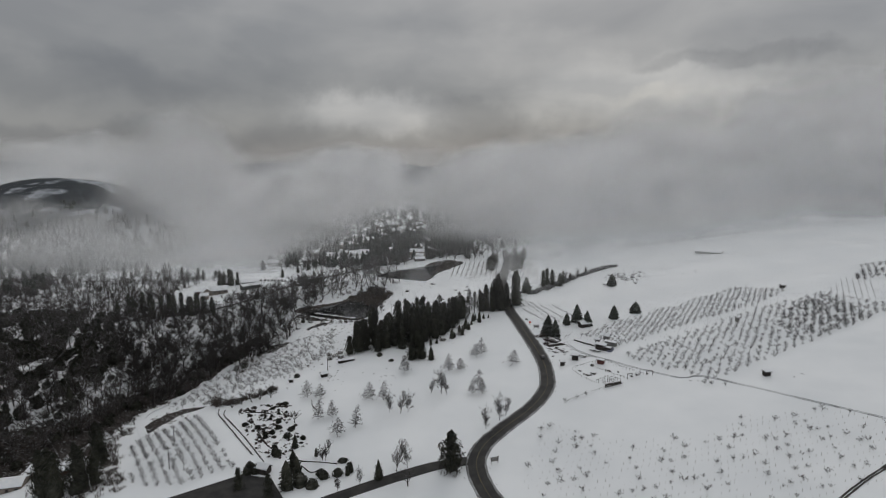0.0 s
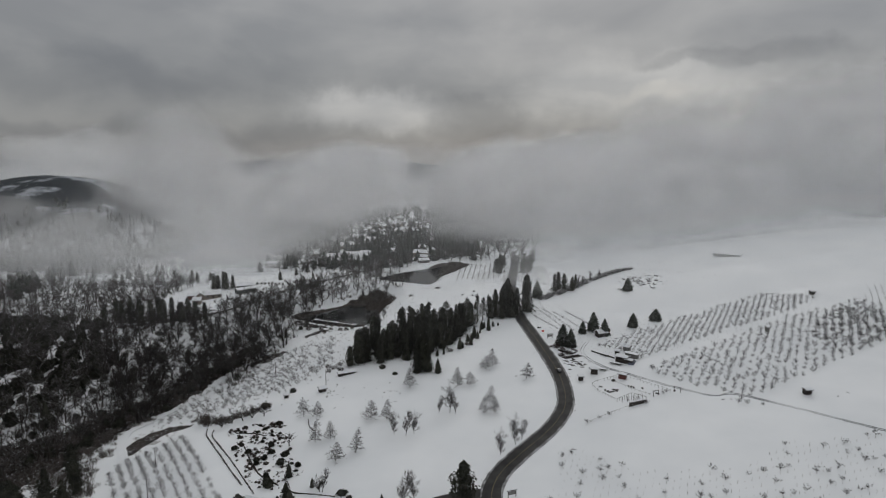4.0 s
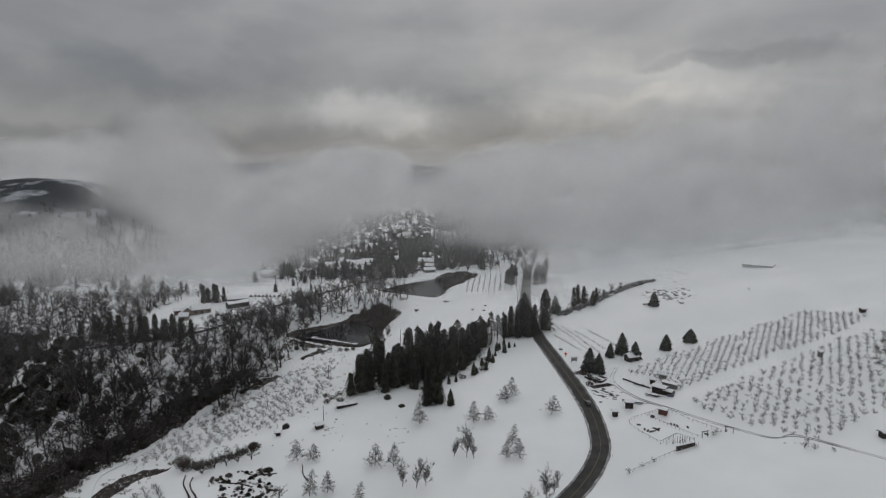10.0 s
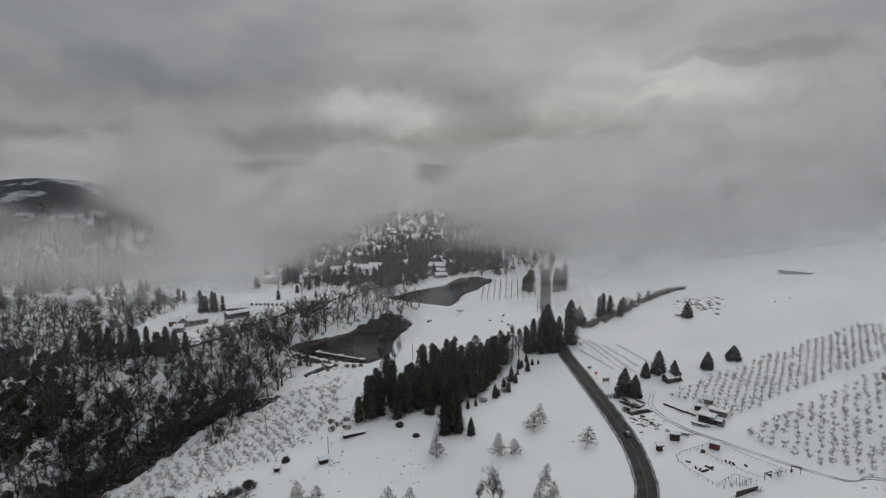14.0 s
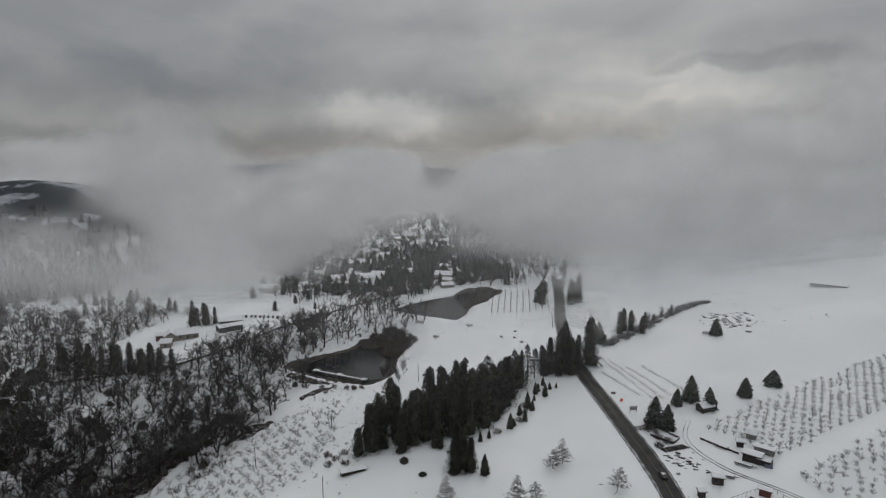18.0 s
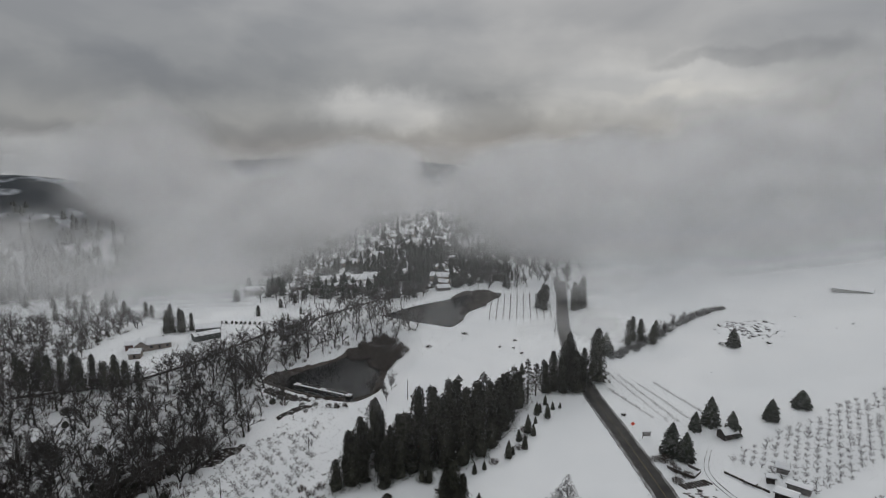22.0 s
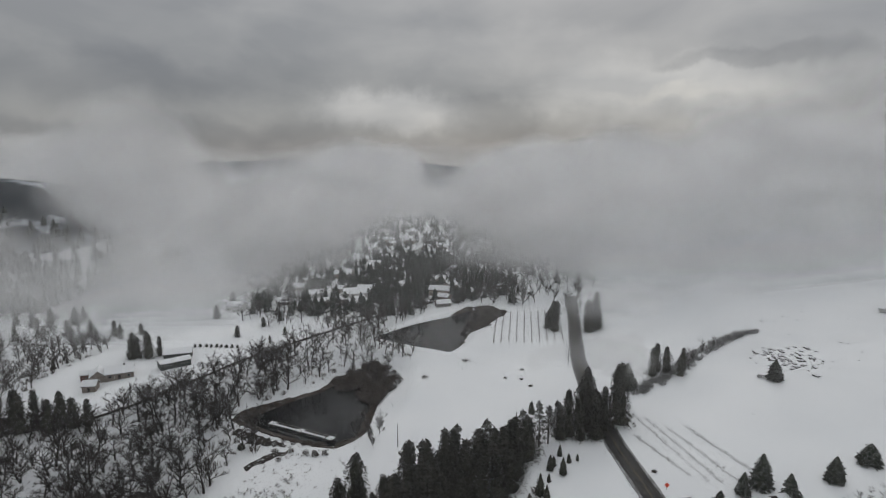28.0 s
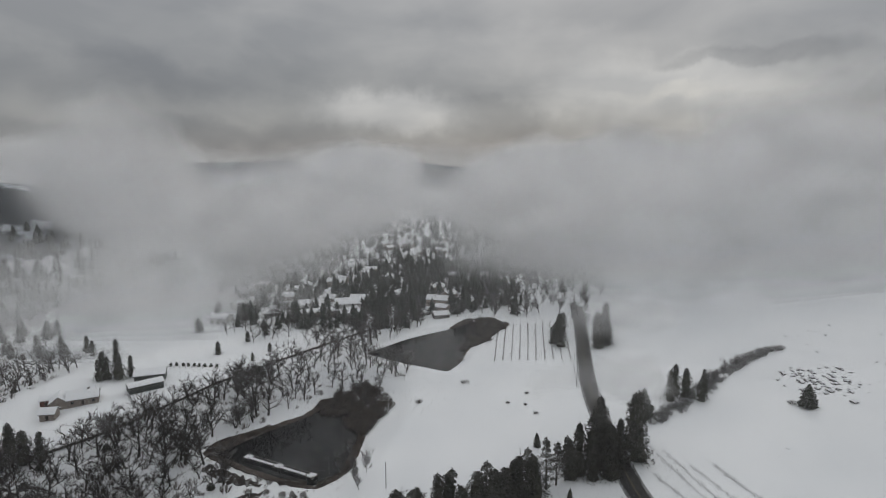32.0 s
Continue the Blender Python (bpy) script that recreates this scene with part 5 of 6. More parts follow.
for i, (x, y) in enumerate([(-64, 318), (-62, 322), (-60, 326), (-58, 318), (-43, 338), (-41, 345), (8, 345), (10, 352), (11, 358), (-2, 336), (-66, 326)]):
    ob = new("scrub", tuft_shape(560 + i, 3.0, 2.2, 60, 0.06).mesh("scrub", TWIG))
    ob.location = (x, y, gz(x, y) - 0.1)
    tagged(ob, "leafless brown scrub at the foot of the conifers", "shrub", "scrub")
# hedge and brush in the open field
HEDGE = spline([(63, 427), (70, 434), (84, 447), (95.6, 458.9), (110, 472), (124.2, 484), (140, 494)], 1.6)
tagged(joined("field_hedge", [tuft_shape(530 + k, 4.0, 2.8, 60, 0.045) for k in range(3)], [(p.x + R.uniform(-3, 3), p.y + R.uniform(-2.5, 2.5), gz(p.x, p.y), R.uniform(0.4, 1.0), R.uniform(0, 6)) for p in HEDGE for _ in range(3)], BARK_MISTED, R),
       "hedgerow of leafless brown brush across the snow field", "hedge", kind="stuff")


def shrub(x, y, r, hh, mat, label, seed, leaf=0.4):
    s = blob_shape(seed, r, hh, 140, leaf) if mat in (NEEDLE, JUNIPER) else tuft_shape(seed, hh, r, 90, 0.04)
    ob = new("shrub", s.mesh("shrub", mat))
    ob.location = (x, y, gz(x, y) - 0.1)
    return tagged(ob, label, "shrub", "single shrubs")


for i, (x, y, r, hh) in enumerate([(-29.8, 450, 2.0, 2.4), (-83.4, 393, 1.8, 2.2), (-10.2, 469.8, 2.4, 2.2), (18.3, 437.8, 1.2, 1.5), (7.7, 447.6, 1.0, 1.3), (16.5, 457, 1.2, 1.4), (15, 446, 1.0, 1.2), (53, 335.5, 2.2, 2.2),
                                    (58, 332, 1.6, 2.0), (51, 368, 1.2, 1.6), (-98, 268, 2.2, 2.4), (-12, 503, 2.2, 2.2), (-118, 281, 2.4, 2.0), (127, 441, 3.0, 2.2), (118, 436, 2.4, 2.0)]):
    shrub(x, y, r, hh, TWIG, "leafless brown bush standing alone in the snow", 600 + i)
for i, (x, y, r, hh) in enumerate([(-36.4, 316.6, 2.0, 2.0), (-29.2, 307.6, 1.6, 1.2), (-76.9, 296, 2.0, 2.0), (-86, 281.5, 2.6, 2.2), (64, 333, 1.5, 1.5), (-72, 203, 2.6, 3.4)]):
    shrub(x, y, r, hh, NEEDLE, "rounded dark evergreen bush on the snow", 640 + i)
# the shrub garden beside the near orchard
GARDEN = [(-93, 257), (-77, 263), (-66, 243), (-56, 224), (-60, 214), (-68, 213), (-80, 232)]
for i, (x, y, r, hh) in enumerate([(-64.3, 228.6, 2.0, 2.2), (-50.8, 194.5, 3.4, 4.6), (-46.5, 193, 2.8, 3.4), (-71.4, 203.6, 2.4, 4.6), (-69.2, 202.8, 1.8, 4.0), (-64.6, 214.2, 1.8, 3.4), (-43.4, 198.3, 2.2, 2.6), (-44.8, 200, 2.4, 2.6), (-38.8, 200, 2.4, 2.6),
                                    (-73.9, 231, 1.3, 1.4), (-71.6, 241.5, 1.2, 2.2), (-69.9, 236.5, 1.4, 1.5), (-71.3, 232, 1.3, 1.4), (-73.2, 228.5, 1.0, 1.2), (-79.1, 237.5, 1.4, 1.4), (-73.6, 260.3, 1.8, 1.2),
                                    (-85.6, 241, 1.6, 1.2), (-38.4, 208.6, 2.2, 1.4), (-65.6, 215.2, 1.6, 2.8), (-35.3, 203.8, 1.4, 2.6), (-57.5, 226.6, 1.2, 1.6), (-64.3, 234.5, 1.8, 1.5), (-66.5, 218.5, 1.1, 2.6)]):
    shrub(x, y, r, hh, NEEDLE, "dense dark evergreen garden shrub on the snow", 700 + i, 0.5)
n = 0
while n < 46:
    x, y = R.uniform(-96, -50), R.uniform(196, 266)
    if float(outside(GARDEN, x, y)) < 0:
        k = R.random()
        shrub(x, y, R.uniform(0.4, 1.0), R.uniform(0.4, 1.0), NEEDLE if k < 0.5 else TWIG, "low dark garden shrub half covered with snow", 740 + n)
        n += 1
LOW = [blob_shape(760 + k, 0.7, 0.7, 40, 0.3) for k in range(2)] + [tuft_shape(764 + k, 0.8, 0.7, 22, 0.04) for k in range(2)]
places = []
while len(places) < 260:
    x, y = R.uniform(-96, -46), R.uniform(200, 266)
    if float(outside(GARDEN, x, y)) < 1.5 and noise.noise(Vector((x * 0.13, y * 0.13, 2))) > -0.15:
        places.append((x, y, gz(x, y) - 0.06, R.uniform(0.35, 1.3), R.uniform(0, 6)))
tagged(joined("garden_plants", LOW, places, TWIG, R), "low brown perennials and heather half buried in the garden snow", "plants", kind="stuff")
for pts in ([(-106, 265.2), (-102.3, 255.8), (-86.8, 232.6), (-74.2, 215.3)], [(-101.9, 262), (-98.9, 253.5), (-80.4, 227.4), (-68.3, 209.9)], [(-82.3, 242.3), (-75.9, 230.6), (-69.8, 221.5), (-61.3, 214.4)],
            [(-60.9, 220.9), (-57.5, 214), (-55.4, 210.3), (-47.4, 208.7), (-40.3, 207.1)], [(-53.4, 206.6), (-48.6, 201.7), (-45.7, 203.8)], [(-62, 263), (-60, 256), (-57, 252)], [(-90, 255), (-82, 253), (-76, 250)],
            [(-84, 262), (-78, 258), (-70, 258)]):
    ribbon("garden_bed_edge", pts, [0.4], 0.16, SOIL, "dark curved edge of a snowy garden path", "garden bed", step=1.2, wobble=0.15, across=1)

# rocks
ROCKS = []
for k in range(5):
    rng_ = random.Random(800 + k)
    bm = bmesh.new()
    bmesh.ops.create_icosphere(bm, subdivisions=2, radius=1.0)
    for v in bm.verts:
        v.co = Vector((v.co.x * 1.3, v.co.y, v.co.z * 0.55)) * (0.75 + 0.5 * noise.noise(v.co * 1.3 + Vector((k * 5, 0, 0))))
    me = bpy.data.meshes.new("rock")
    bm.to_mesh(me)
    bm.free()
    me.materials.append(ROCK)
    ROCKS.append(me)


def rock(x, y, s):
    ob = new("rock", ROCKS[R.randrange(5)])
    ob.matrix_basis = Matrix.Translation((x, y, gz(x, y) + 0.1 * s)) @ Matrix.Rotation(R.uniform(0, 6.28), 4, "Z") @ Matrix.Diagonal((s, s, s, 1))
    tagged(ob, "snow-capped dark field stone in a stone heap", "rock", "field stones")


for x, y, s in ((57.7, 315, 0.7), (60.9, 314.7, 0.8), (67.9, 312.4, 0.6), (65, 310.4, 0.5), (61.6, 309.9, 0.6), (56.7, 304.7, 0.9), (66.2, 317.4, 0.5), (59.2, 313.4, 0.5), (63, 313, 0.45), (70, 310.6, 0.4)):
    rock(x, y, s)
n = 0
while n < 70:
    x, y = R.gauss(139, 8), R.gauss(453, 10)
    if float(outside([(128, 474), (156, 470), (150, 432), (121, 437)], x, y)) < 2:
        rock(x, y, R.uniform(0.5, 1.7))
        n += 1
for i in range(40):
    t = R.random()
    rock(-103 + 25 * t + R.uniform(-1.5, 1.5), 405 - 9 * t + R.uniform(-1.5, 1.5), R.uniform(0.25, 0.6))
for _ in range(14):
    rock(R.uniform(-42, -24), R.uniform(370, 384), R.uniform(0.3, 0.7))
for _ in range(16):
    rock(R.uniform(-60, -25), R.uniform(268, 300), R.uniform(0.2, 0.5))
for _ in range(20):
    rock(R.uniform(140, 200), R.uniform(440, 520), R.uniform(0.4, 1.0))


# ---- buildings ----
def gable(name, w, d, hh, rise, wall, label, category="house", group="", roof=None, over=0.5, windows=True, door=True, chimney=False, snow=0.35):
    """A house with walls, a snow-laden gable roof, windows and a door; the ridge runs along x, the origin at the ground."""
    ob = new(name)
    tagged(ob, label, category, group)
    bm = bmesh.new()
    x, y = w / 2, d / 2
    prof = [(-y, -1.0), (y, -1.0), (y, hh), (0, hh + rise), (-y, hh)]
    ends = [[bm.verts.new((sx, py, pz)) for py, pz in prof] for sx in (-x, x)]
    bm.faces.new(ends[0][::-1])
    bm.faces.new(ends[1])
    for i in range(5):
        j = (i + 1) % 5
        bm.faces.new((ends[0][i], ends[0][j], ends[1][j], ends[1][i]))
    bmesh.ops.recalc_face_normals(bm, faces=bm.faces)
    part("wall", bm, wall, ob)

    def slab(thick, low, ext):
        b2 = bmesh.new()
        sl = rise / y
        yo = y + ext
        pr = [(-yo, hh - ext * sl + low), (0, hh + rise + low), (yo, hh - ext * sl + low), (yo, hh - ext * sl + low + thick), (0, hh + rise + low + thick), (-yo, hh - ext * sl + low + thick)]
        e2 = [[b2.verts.new((sx, py, pz)) for py, pz in pr] for sx in (-x - ext, x + ext)]
        for q in ((0, 1, 4, 5), (1, 2, 3, 4)):
            b2.faces.new([e2[0][i] for i in q])
            b2.faces.new([e2[1][i] for i in q[::-1]])
        for i in range(6):
            j = (i + 1) % 6
            b2.faces.new((e2[0][j], e2[0][i], e2[1][i], e2[1][j]))
        bmesh.ops.recalc_face_normals(b2, faces=b2.faces)
        return b2

    rf = part("roof", slab(0.14, 0.03, over), roof or DARKWOOD, ob)
    if snow:
        part("snow_cover", slab(snow, 0.175, over - 0.06), ROOF_SNOW, rf, "thick even snow on the roof")
    if windows:
        n_ = max(1, int(w / 3.2))
        for sy in (-1, 1):
            for i in range(n_):
                cx = -w / 2 + w * (i + 0.5) / n_
                if door and sy == -1 and i == n_ // 2:
                    part("door", boxes((cx - 0.5, cx + 0.5, sy * y - 0.06, sy * y + 0.06, 0, 2.05)), DARKWOOD, ob)
                    continue
                wd = part("window", boxes((cx - 0.65, cx + 0.65, sy * y - 0.07, sy * y + 0.07, 0.95, 2.1)), GREYWOOD, ob)
                part("pane", boxes((cx - 0.55, cx + 0.55, sy * y - 0.09, sy * y + 0.09, 1.05, 2.0)), PANE, wd)
    if chimney:
        part("chimney", boxes((x * 0.3, x * 0.3 + 0.8, -0.4, 0.4, hh, hh + rise + 1.1)), ROCK, ob)
    return ob


def put(ob, x, y, turn=0.0, size=1.0):
    ob.matrix_basis = Matrix.Translation((x, y, gz(x, y))) @ Matrix.Rotation(radians(turn), 4, "Z") @ Matrix.Diagonal((size, size, size, 1))
    return ob


# farmhouse beyond the creek: a long main wing, a cross wing and a garage
put(gable("farmhouse", 11.5, 7.5, 2.9, 2.4, TANWALL, "long single-storey tan farmhouse under a snowy roof", chimney=True), -172.5, 445, 28)
put(gable("farmhouse_wing", 8, 6.5, 2.9, 2.4, TANWALL, "cross wing of the tan farmhouse with a snowy gable"), -180.5, 441.5, 118)
put(gable("garage", 5.5, 5, 2.7, 1.6, TANWALL, "tan garage with a snow-covered roof", "garage"), -178, 431.5, 12)
put(gable("outbuilding", 4.5, 4, 3.0, 1.2, REDWALL, "small dull red outbuilding near the farmhouse", "shed"), -187, 443, 20)
put(gable("long_shed", 14, 6, 3.0, 1.0, GREENMETAL, "long dark open-sided shed with a low snowy roof", "shed", windows=False, door=False, snow=0.25), -153, 458.5, 42)
put(gable("storage_barn", 13, 8, 3.2, 1.6, GREENMETAL, "broad dark storage barn with snow on its roof", "barn", windows=False), -157, 471, 20)
put(gable("pump_house", 10, 4, 2.6, 0.6, DARKWOOD, "low dark pump house beside the water pipe", "shed", windows=False, door=False, snow=0.15), -114, 484, 50)
# the town hall-like white building and the town beyond
put(gable("white_building", 17, 11, 5.5, 3.0, WHITEWALL, "large white two-storey building with a snowy roof", "building"), -90, 604, 16)
put(gable("flat_building", 30, 10, 3.6, 1.0, TANWALL, "long low building with a snow-covered roof among firs", "building", snow=0.3), -110, 590, 22)
HOMES = [gable("town_house", 11 + k, 8 + k % 3, 3.2 + 0.9 * (k % 2), 2.2, (TANWALL, WHITEWALL, GREYWOOD, TANWALL)[k], "small town house with a snow-covered gable roof", "house", "town houses") for k in range(4)]
taken, n = [(-90, 604), (-110, 590)], 0
for k, hm in enumerate(HOMES):
    put(hm, (-140, -120, -60, -30)[k], (640, 610, 640, 655)[k], 30 * k)
    taken.append(tuple(hm.matrix_basis.translation[:2]))
while n < 66:
    y = R.uniform(575, 1080)
    x = R.uniform(-170 - (y - 575) * 0.28, -25 + (y - 575) * 0.12)
    if any(abs(x - a) < 15 and abs(y - b_) < 15 for a, b_ in taken):
        continue
    taken.append((x, y))
    ob = copy_thing(HOMES[R.randrange(4)], Matrix())
    put(ob, x, y, R.uniform(-40, 60), R.uniform(0.75, 1.1))
    n += 1
TOWN_T = []
for k in range(4):
    a, b_ = conifer_shapes(900 + k, 13 + k, 3.6 + 0.4 * (k % 2), 0.05, 12, 8, 0.6, 0.5, 0.35, 0.62, 0.2)
    s = Shape()
    s.v, s.f = a.v + b_.v, a.f + [tuple(i + len(a.v) for i in fa) for fa in b_.f]
    TOWN_T.append(s)
places = []
while len(places) < 1150:
    y = R.uniform(560, 1250)
    x = R.uniform(-165 - (y - 560) * 0.38, 15 + (y - 560) * 0.2)
    if y < 600 and x > -60:
        continue
    if any(abs(x - a) < 8 and abs(y - b_) < 8 for a, b_ in taken):
        continue
    places.append((x, y, gz(x, y) - 0.2, R.uniform(0.35, 0.85), R.uniform(0, 6.28)))
for _ in range(420):
    y = R.uniform(556, 760)
    x = R.gauss(-75 + (y - 556) * 0.25, 42)
    if any(abs(x - a) < 8 and abs(y - b_) < 8 for a, b_ in taken) or float(outside(POND_B, x, y)) < 12:
        continue
    places.append((x, y, gz(x, y) - 0.2, R.uniform(0.4, 0.9), R.uniform(0, 6.28)))
tagged(joined("town_firs", TOWN_T, places, NEEDLE_FROST, R), "many dark firs between the houses of a snowy town", "woodland", kind="stuff")
places = []
for _ in range(950):
    y = R.uniform(530, 900)
    x = R.uniform(-150 - (y - 540) * 0.3, 40 + (y - 540) * 0.15) if R.random() < 0.6 else R.uniform(-70 + (y - 540) * 0.3, 60 + (y - 540) * 0.3)
    if float(outside(POND_B, x, y)) < 8 or any(abs(x - a) < 9 and abs(y - b_) < 9 for a, b_ in taken):
        continue
    if 2 < x < 52 and y < 575:
        continue
    places.append((x, y, gz(x, y) - 0.2, R.uniform(0.6, 1.0), R.uniform(0, 6)))
tagged(joined("town_trees", [s[0] for s in OAK_T], places, BARK, R), "bare trees round the edge of the snowy town", "woodland", kind="stuff")
# trees under the edge of the cloud on the far fields
places = [(R.gauss(150, 32), R.gauss(606, 14), 0, R.uniform(0.6, 1.2), R.uniform(0, 6)) for _ in range(110)]
places += [(R.uniform(-640, -260), R.uniform(440, 800), 0, R.uniform(0.5, 1.0), R.uniform(0, 6)) for _ in range(1100)]
places = [q for q in places if not (q[0] > -300 and q[1] > 560) and (q[1] > 540 or q[0] < -330)]
tagged(joined("far_firs", TOWN_T, [(x, y, gz(x, y) - 0.3, s, t) for x, y, _, s, t in places], NEEDLE_FROST, R), "dark firs on far snowy slopes under the cloud", "woodland", kind="stuff")

# homes at the creek, below the near orchard
for (x, y, t, w_, d_, mat) in ((-171.8, 217, 15, 13, 8, TANWALL), (-152.6, 221, 40, 9, 7, REDWALL), (-163.9, 226, -10, 8, 6, TANWALL), (-182, 212, 20, 12, 8, WHITEWALL)):
    put(gable("creek_house", w_, d_, 2.7, 1.4, mat, "low house by the creek with deep snow on its roof", "house", "creek houses"), x, y, t)
put(gable("garden_hut", 4.6, 3.0, 2.3, 1.0, DARKWOOD, "small dark garden hut at the parking lot", "hut", windows=False), -66.3, 203, -20)
put(gable("woodland_hut", 8.5, 2.4, 1.3, 0.5, DARKWOOD, "low dark lean-to beside the conifers, thin snow on its roof", "shed", windows=False, door=False, snow=0.08), -54, 312, 25)
put(gable("shelter", 3.0, 2.4, 1.8, 0.7, DARKWOOD, "small dark shelter in the snow", "shed", windows=False, door=False), -62, 292, 30)
put(gable("bin_shed", 1.8, 1.5, 1.6, 0.3, DARKWOOD, "small dark wooden box shed beside the orchard", "shed", windows=False, door=False, snow=0.1), -78.3, 289.5, 10)

# farmyard by the road
put(gable("farm_store", 5.6, 3.6, 2.7, 0.5, DARKWOOD, "dark farm stand building with snow on a flat roof", "building", windows=True, snow=0.22), 83.6, 310.2, -40)
put(gable("lean_to", 3.4, 2.2, 1.9, 0.4, DARKWOOD, "dark lean-to full of stacked wood beside the farm stand", "shed", windows=False, door=False, snow=0.1), 86.2, 307.4, -40)
put(gable("trailer", 6.2, 2.2, 2.1, 0.2, GREYWOOD, "pale box trailer parked in the snowy farmyard", "trailer", windows=False, snow=0.15), 89.6, 314.4, -40)
put(gable("canopy_shed", 3.2, 2.6, 1.9, 0.9, GREYWOOD, "grey tent-roofed shed in the farmyard", "shed", windows=False), 90.2, 325, -35)
put(gable("tool_shed", 2.2, 2.0, 2.0, 0.4, DARKWOOD, "small dark tool shed in the farmyard", "shed", windows=False), 83.7, 319.8, -20)
put(gable("stall", 3.2, 2.6, 2.6, 0.4, DARKWOOD, "dark roadside stall in the farmyard", "shed", windows=False), 66.8, 298.3, -15)
put(gable("kiosk", 1.9, 1.7, 2.2, 0.4, DARKWOOD, "small dark kiosk beside the road", "kiosk", windows=False), 59.0, 291.6, 0)
put(gable("red_hut", 3.2, 2.0, 2.2, 0.3, REDWALL, "dull red wooden hut at the garden fence", "hut", windows=False, snow=0.12), 78.1, 290.6, -35)


def flatbed(x, y, turn, w_, label):
    """A wagon: deck on wheels, with a drawbar."""
    ob = new("wagon")
    tagged(ob, label, "wagon", "farm wagons")
    part("deck", boxes((-w_ / 2, w_ / 2, -0.9, 0.9, 0.6, 0.8)), DARKWOOD, ob)
    part("snow_cover", boxes((-w_ / 2 + 0.15, w_ / 2 - 0.15, -0.75, 0.75, 0.805, 0.95)), ROOF_SNOW, ob)
    part("drawbar", boxes((w_ / 2, w_ / 2 + 1.6, -0.06, 0.06, 0.5, 0.62)), DARKWOOD, ob)
    for wx in (-w_ * 0.35, w_ * 0.35):
        for wy in (-0.85, 0.85):
            s = Shape()
            s.tube((wx, wy - 0.12, 0.36), (wx, wy + 0.12, 0.36), 0.4, 0.4, 12)
            part("wheel", s.mesh("wheel", DARKWOOD), None, ob)
    put(ob, x, y, turn)


flatbed(79.4, 307.6, -40, 5.5, "dark flat farm wagon loaded with snow")
flatbed(71.6, 301.4, -25, 3.6, "dark flat wagon beside the roadside stall")
flatbed(77.4, 319.5, -52, 4.0, "low dark trailer behind the farm lane")
for k in range(6):
    t = k / 5
    x, y = 72.9 + 7.3 * t, 325.5 - 10.2 * t
    ob = new("barrier_rail", mesh_of("barrier_rail", [(-1.1, -0.15, 0), (1.1, -0.15, 0), (1.1, 0.15, 0), (-1.1, 0.15, 0), (-1.1, -0.15, 0.7), (1.1, -0.15, 0.7), (1.1, 0.15, 0.7), (-1.1, 0.15, 0.7)],
             [(3, 2, 1, 0), (4, 5, 6, 7), (0, 1, 5, 4), (1, 2, 6, 5), (2, 3, 7, 6), (3, 0, 4, 7)], DARKWOOD))
    ob.location, ob.rotation_euler = (x, y, gz(x, y) - 0.05), (0, 0, math.atan2(-10.2, 7.3))
    tagged(ob, "dark timber rail along the farm lane", "rail", "lane rails")
put(gable("cabin", 5.5, 4.0, 2.2, 1.3, DARKWOOD, "dark cabin under snow beside tall evergreens", "cabin", windows=False), 82.6, 348.2, 20)
put(gable("field_shed", 2.6, 2.2, 2.0, 0.3, DARKWOOD, "dark shed standing alone in a snow field", "shed", windows=False), 145.2, 260.5, 10)
put(gable("field_shed", 2.6, 2.2, 1.9, 0.3, DARKWOOD, "dark pump shed at the top of the orchard", "shed", windows=False), 218, 380.5, 10)
put(gable("field_shed", 1.6, 1.6, 2.4, 0.3, GREYWOOD, "narrow grey shed between orchard trees", "shed", windows=False), 166, 332, 10)
put(gable("water_tank_building", 20, 13, 0.7, 0.7, WHITEWALL, "broad low building with a snow-covered roof on the hill", "building", windows=False, snow=0.3), 223, 501, -38)


def planks_wall(a, b_, hh, name, label, posts=6):
    """A board fence between two places."""
    ob = new(name)
    tagged(ob, label, "fence")
    ax, ay = a
    L_ = math.hypot(b_[0] - ax, b_[1] - ay)
    ob.matrix_basis = Matrix.Translation((ax, ay, gz(ax, ay))) @ Matrix.Rotation(math.atan2(b_[1] - ay, b_[0] - ax), 4, "Z")
    for i in range(posts):
        part("post", boxes((L_ * i / (posts - 1) - 0.08, L_ * i / (posts - 1) + 0.08, -0.08, 0.08, -0.6, hh + 0.15)), DARKWOOD, ob)
    for k in range(5):
        part("board", boxes((0, L_, -0.13, -0.085, 0.1 + k * hh / 5, 0.06 + (k + 1) * hh / 5)), DARKWOOD, ob)
    return ob


planks_wall((72.8, 262.2), (80.9, 265.5), 1.9, "board_wall", "dark board wall at the corner of the kitchen garden")


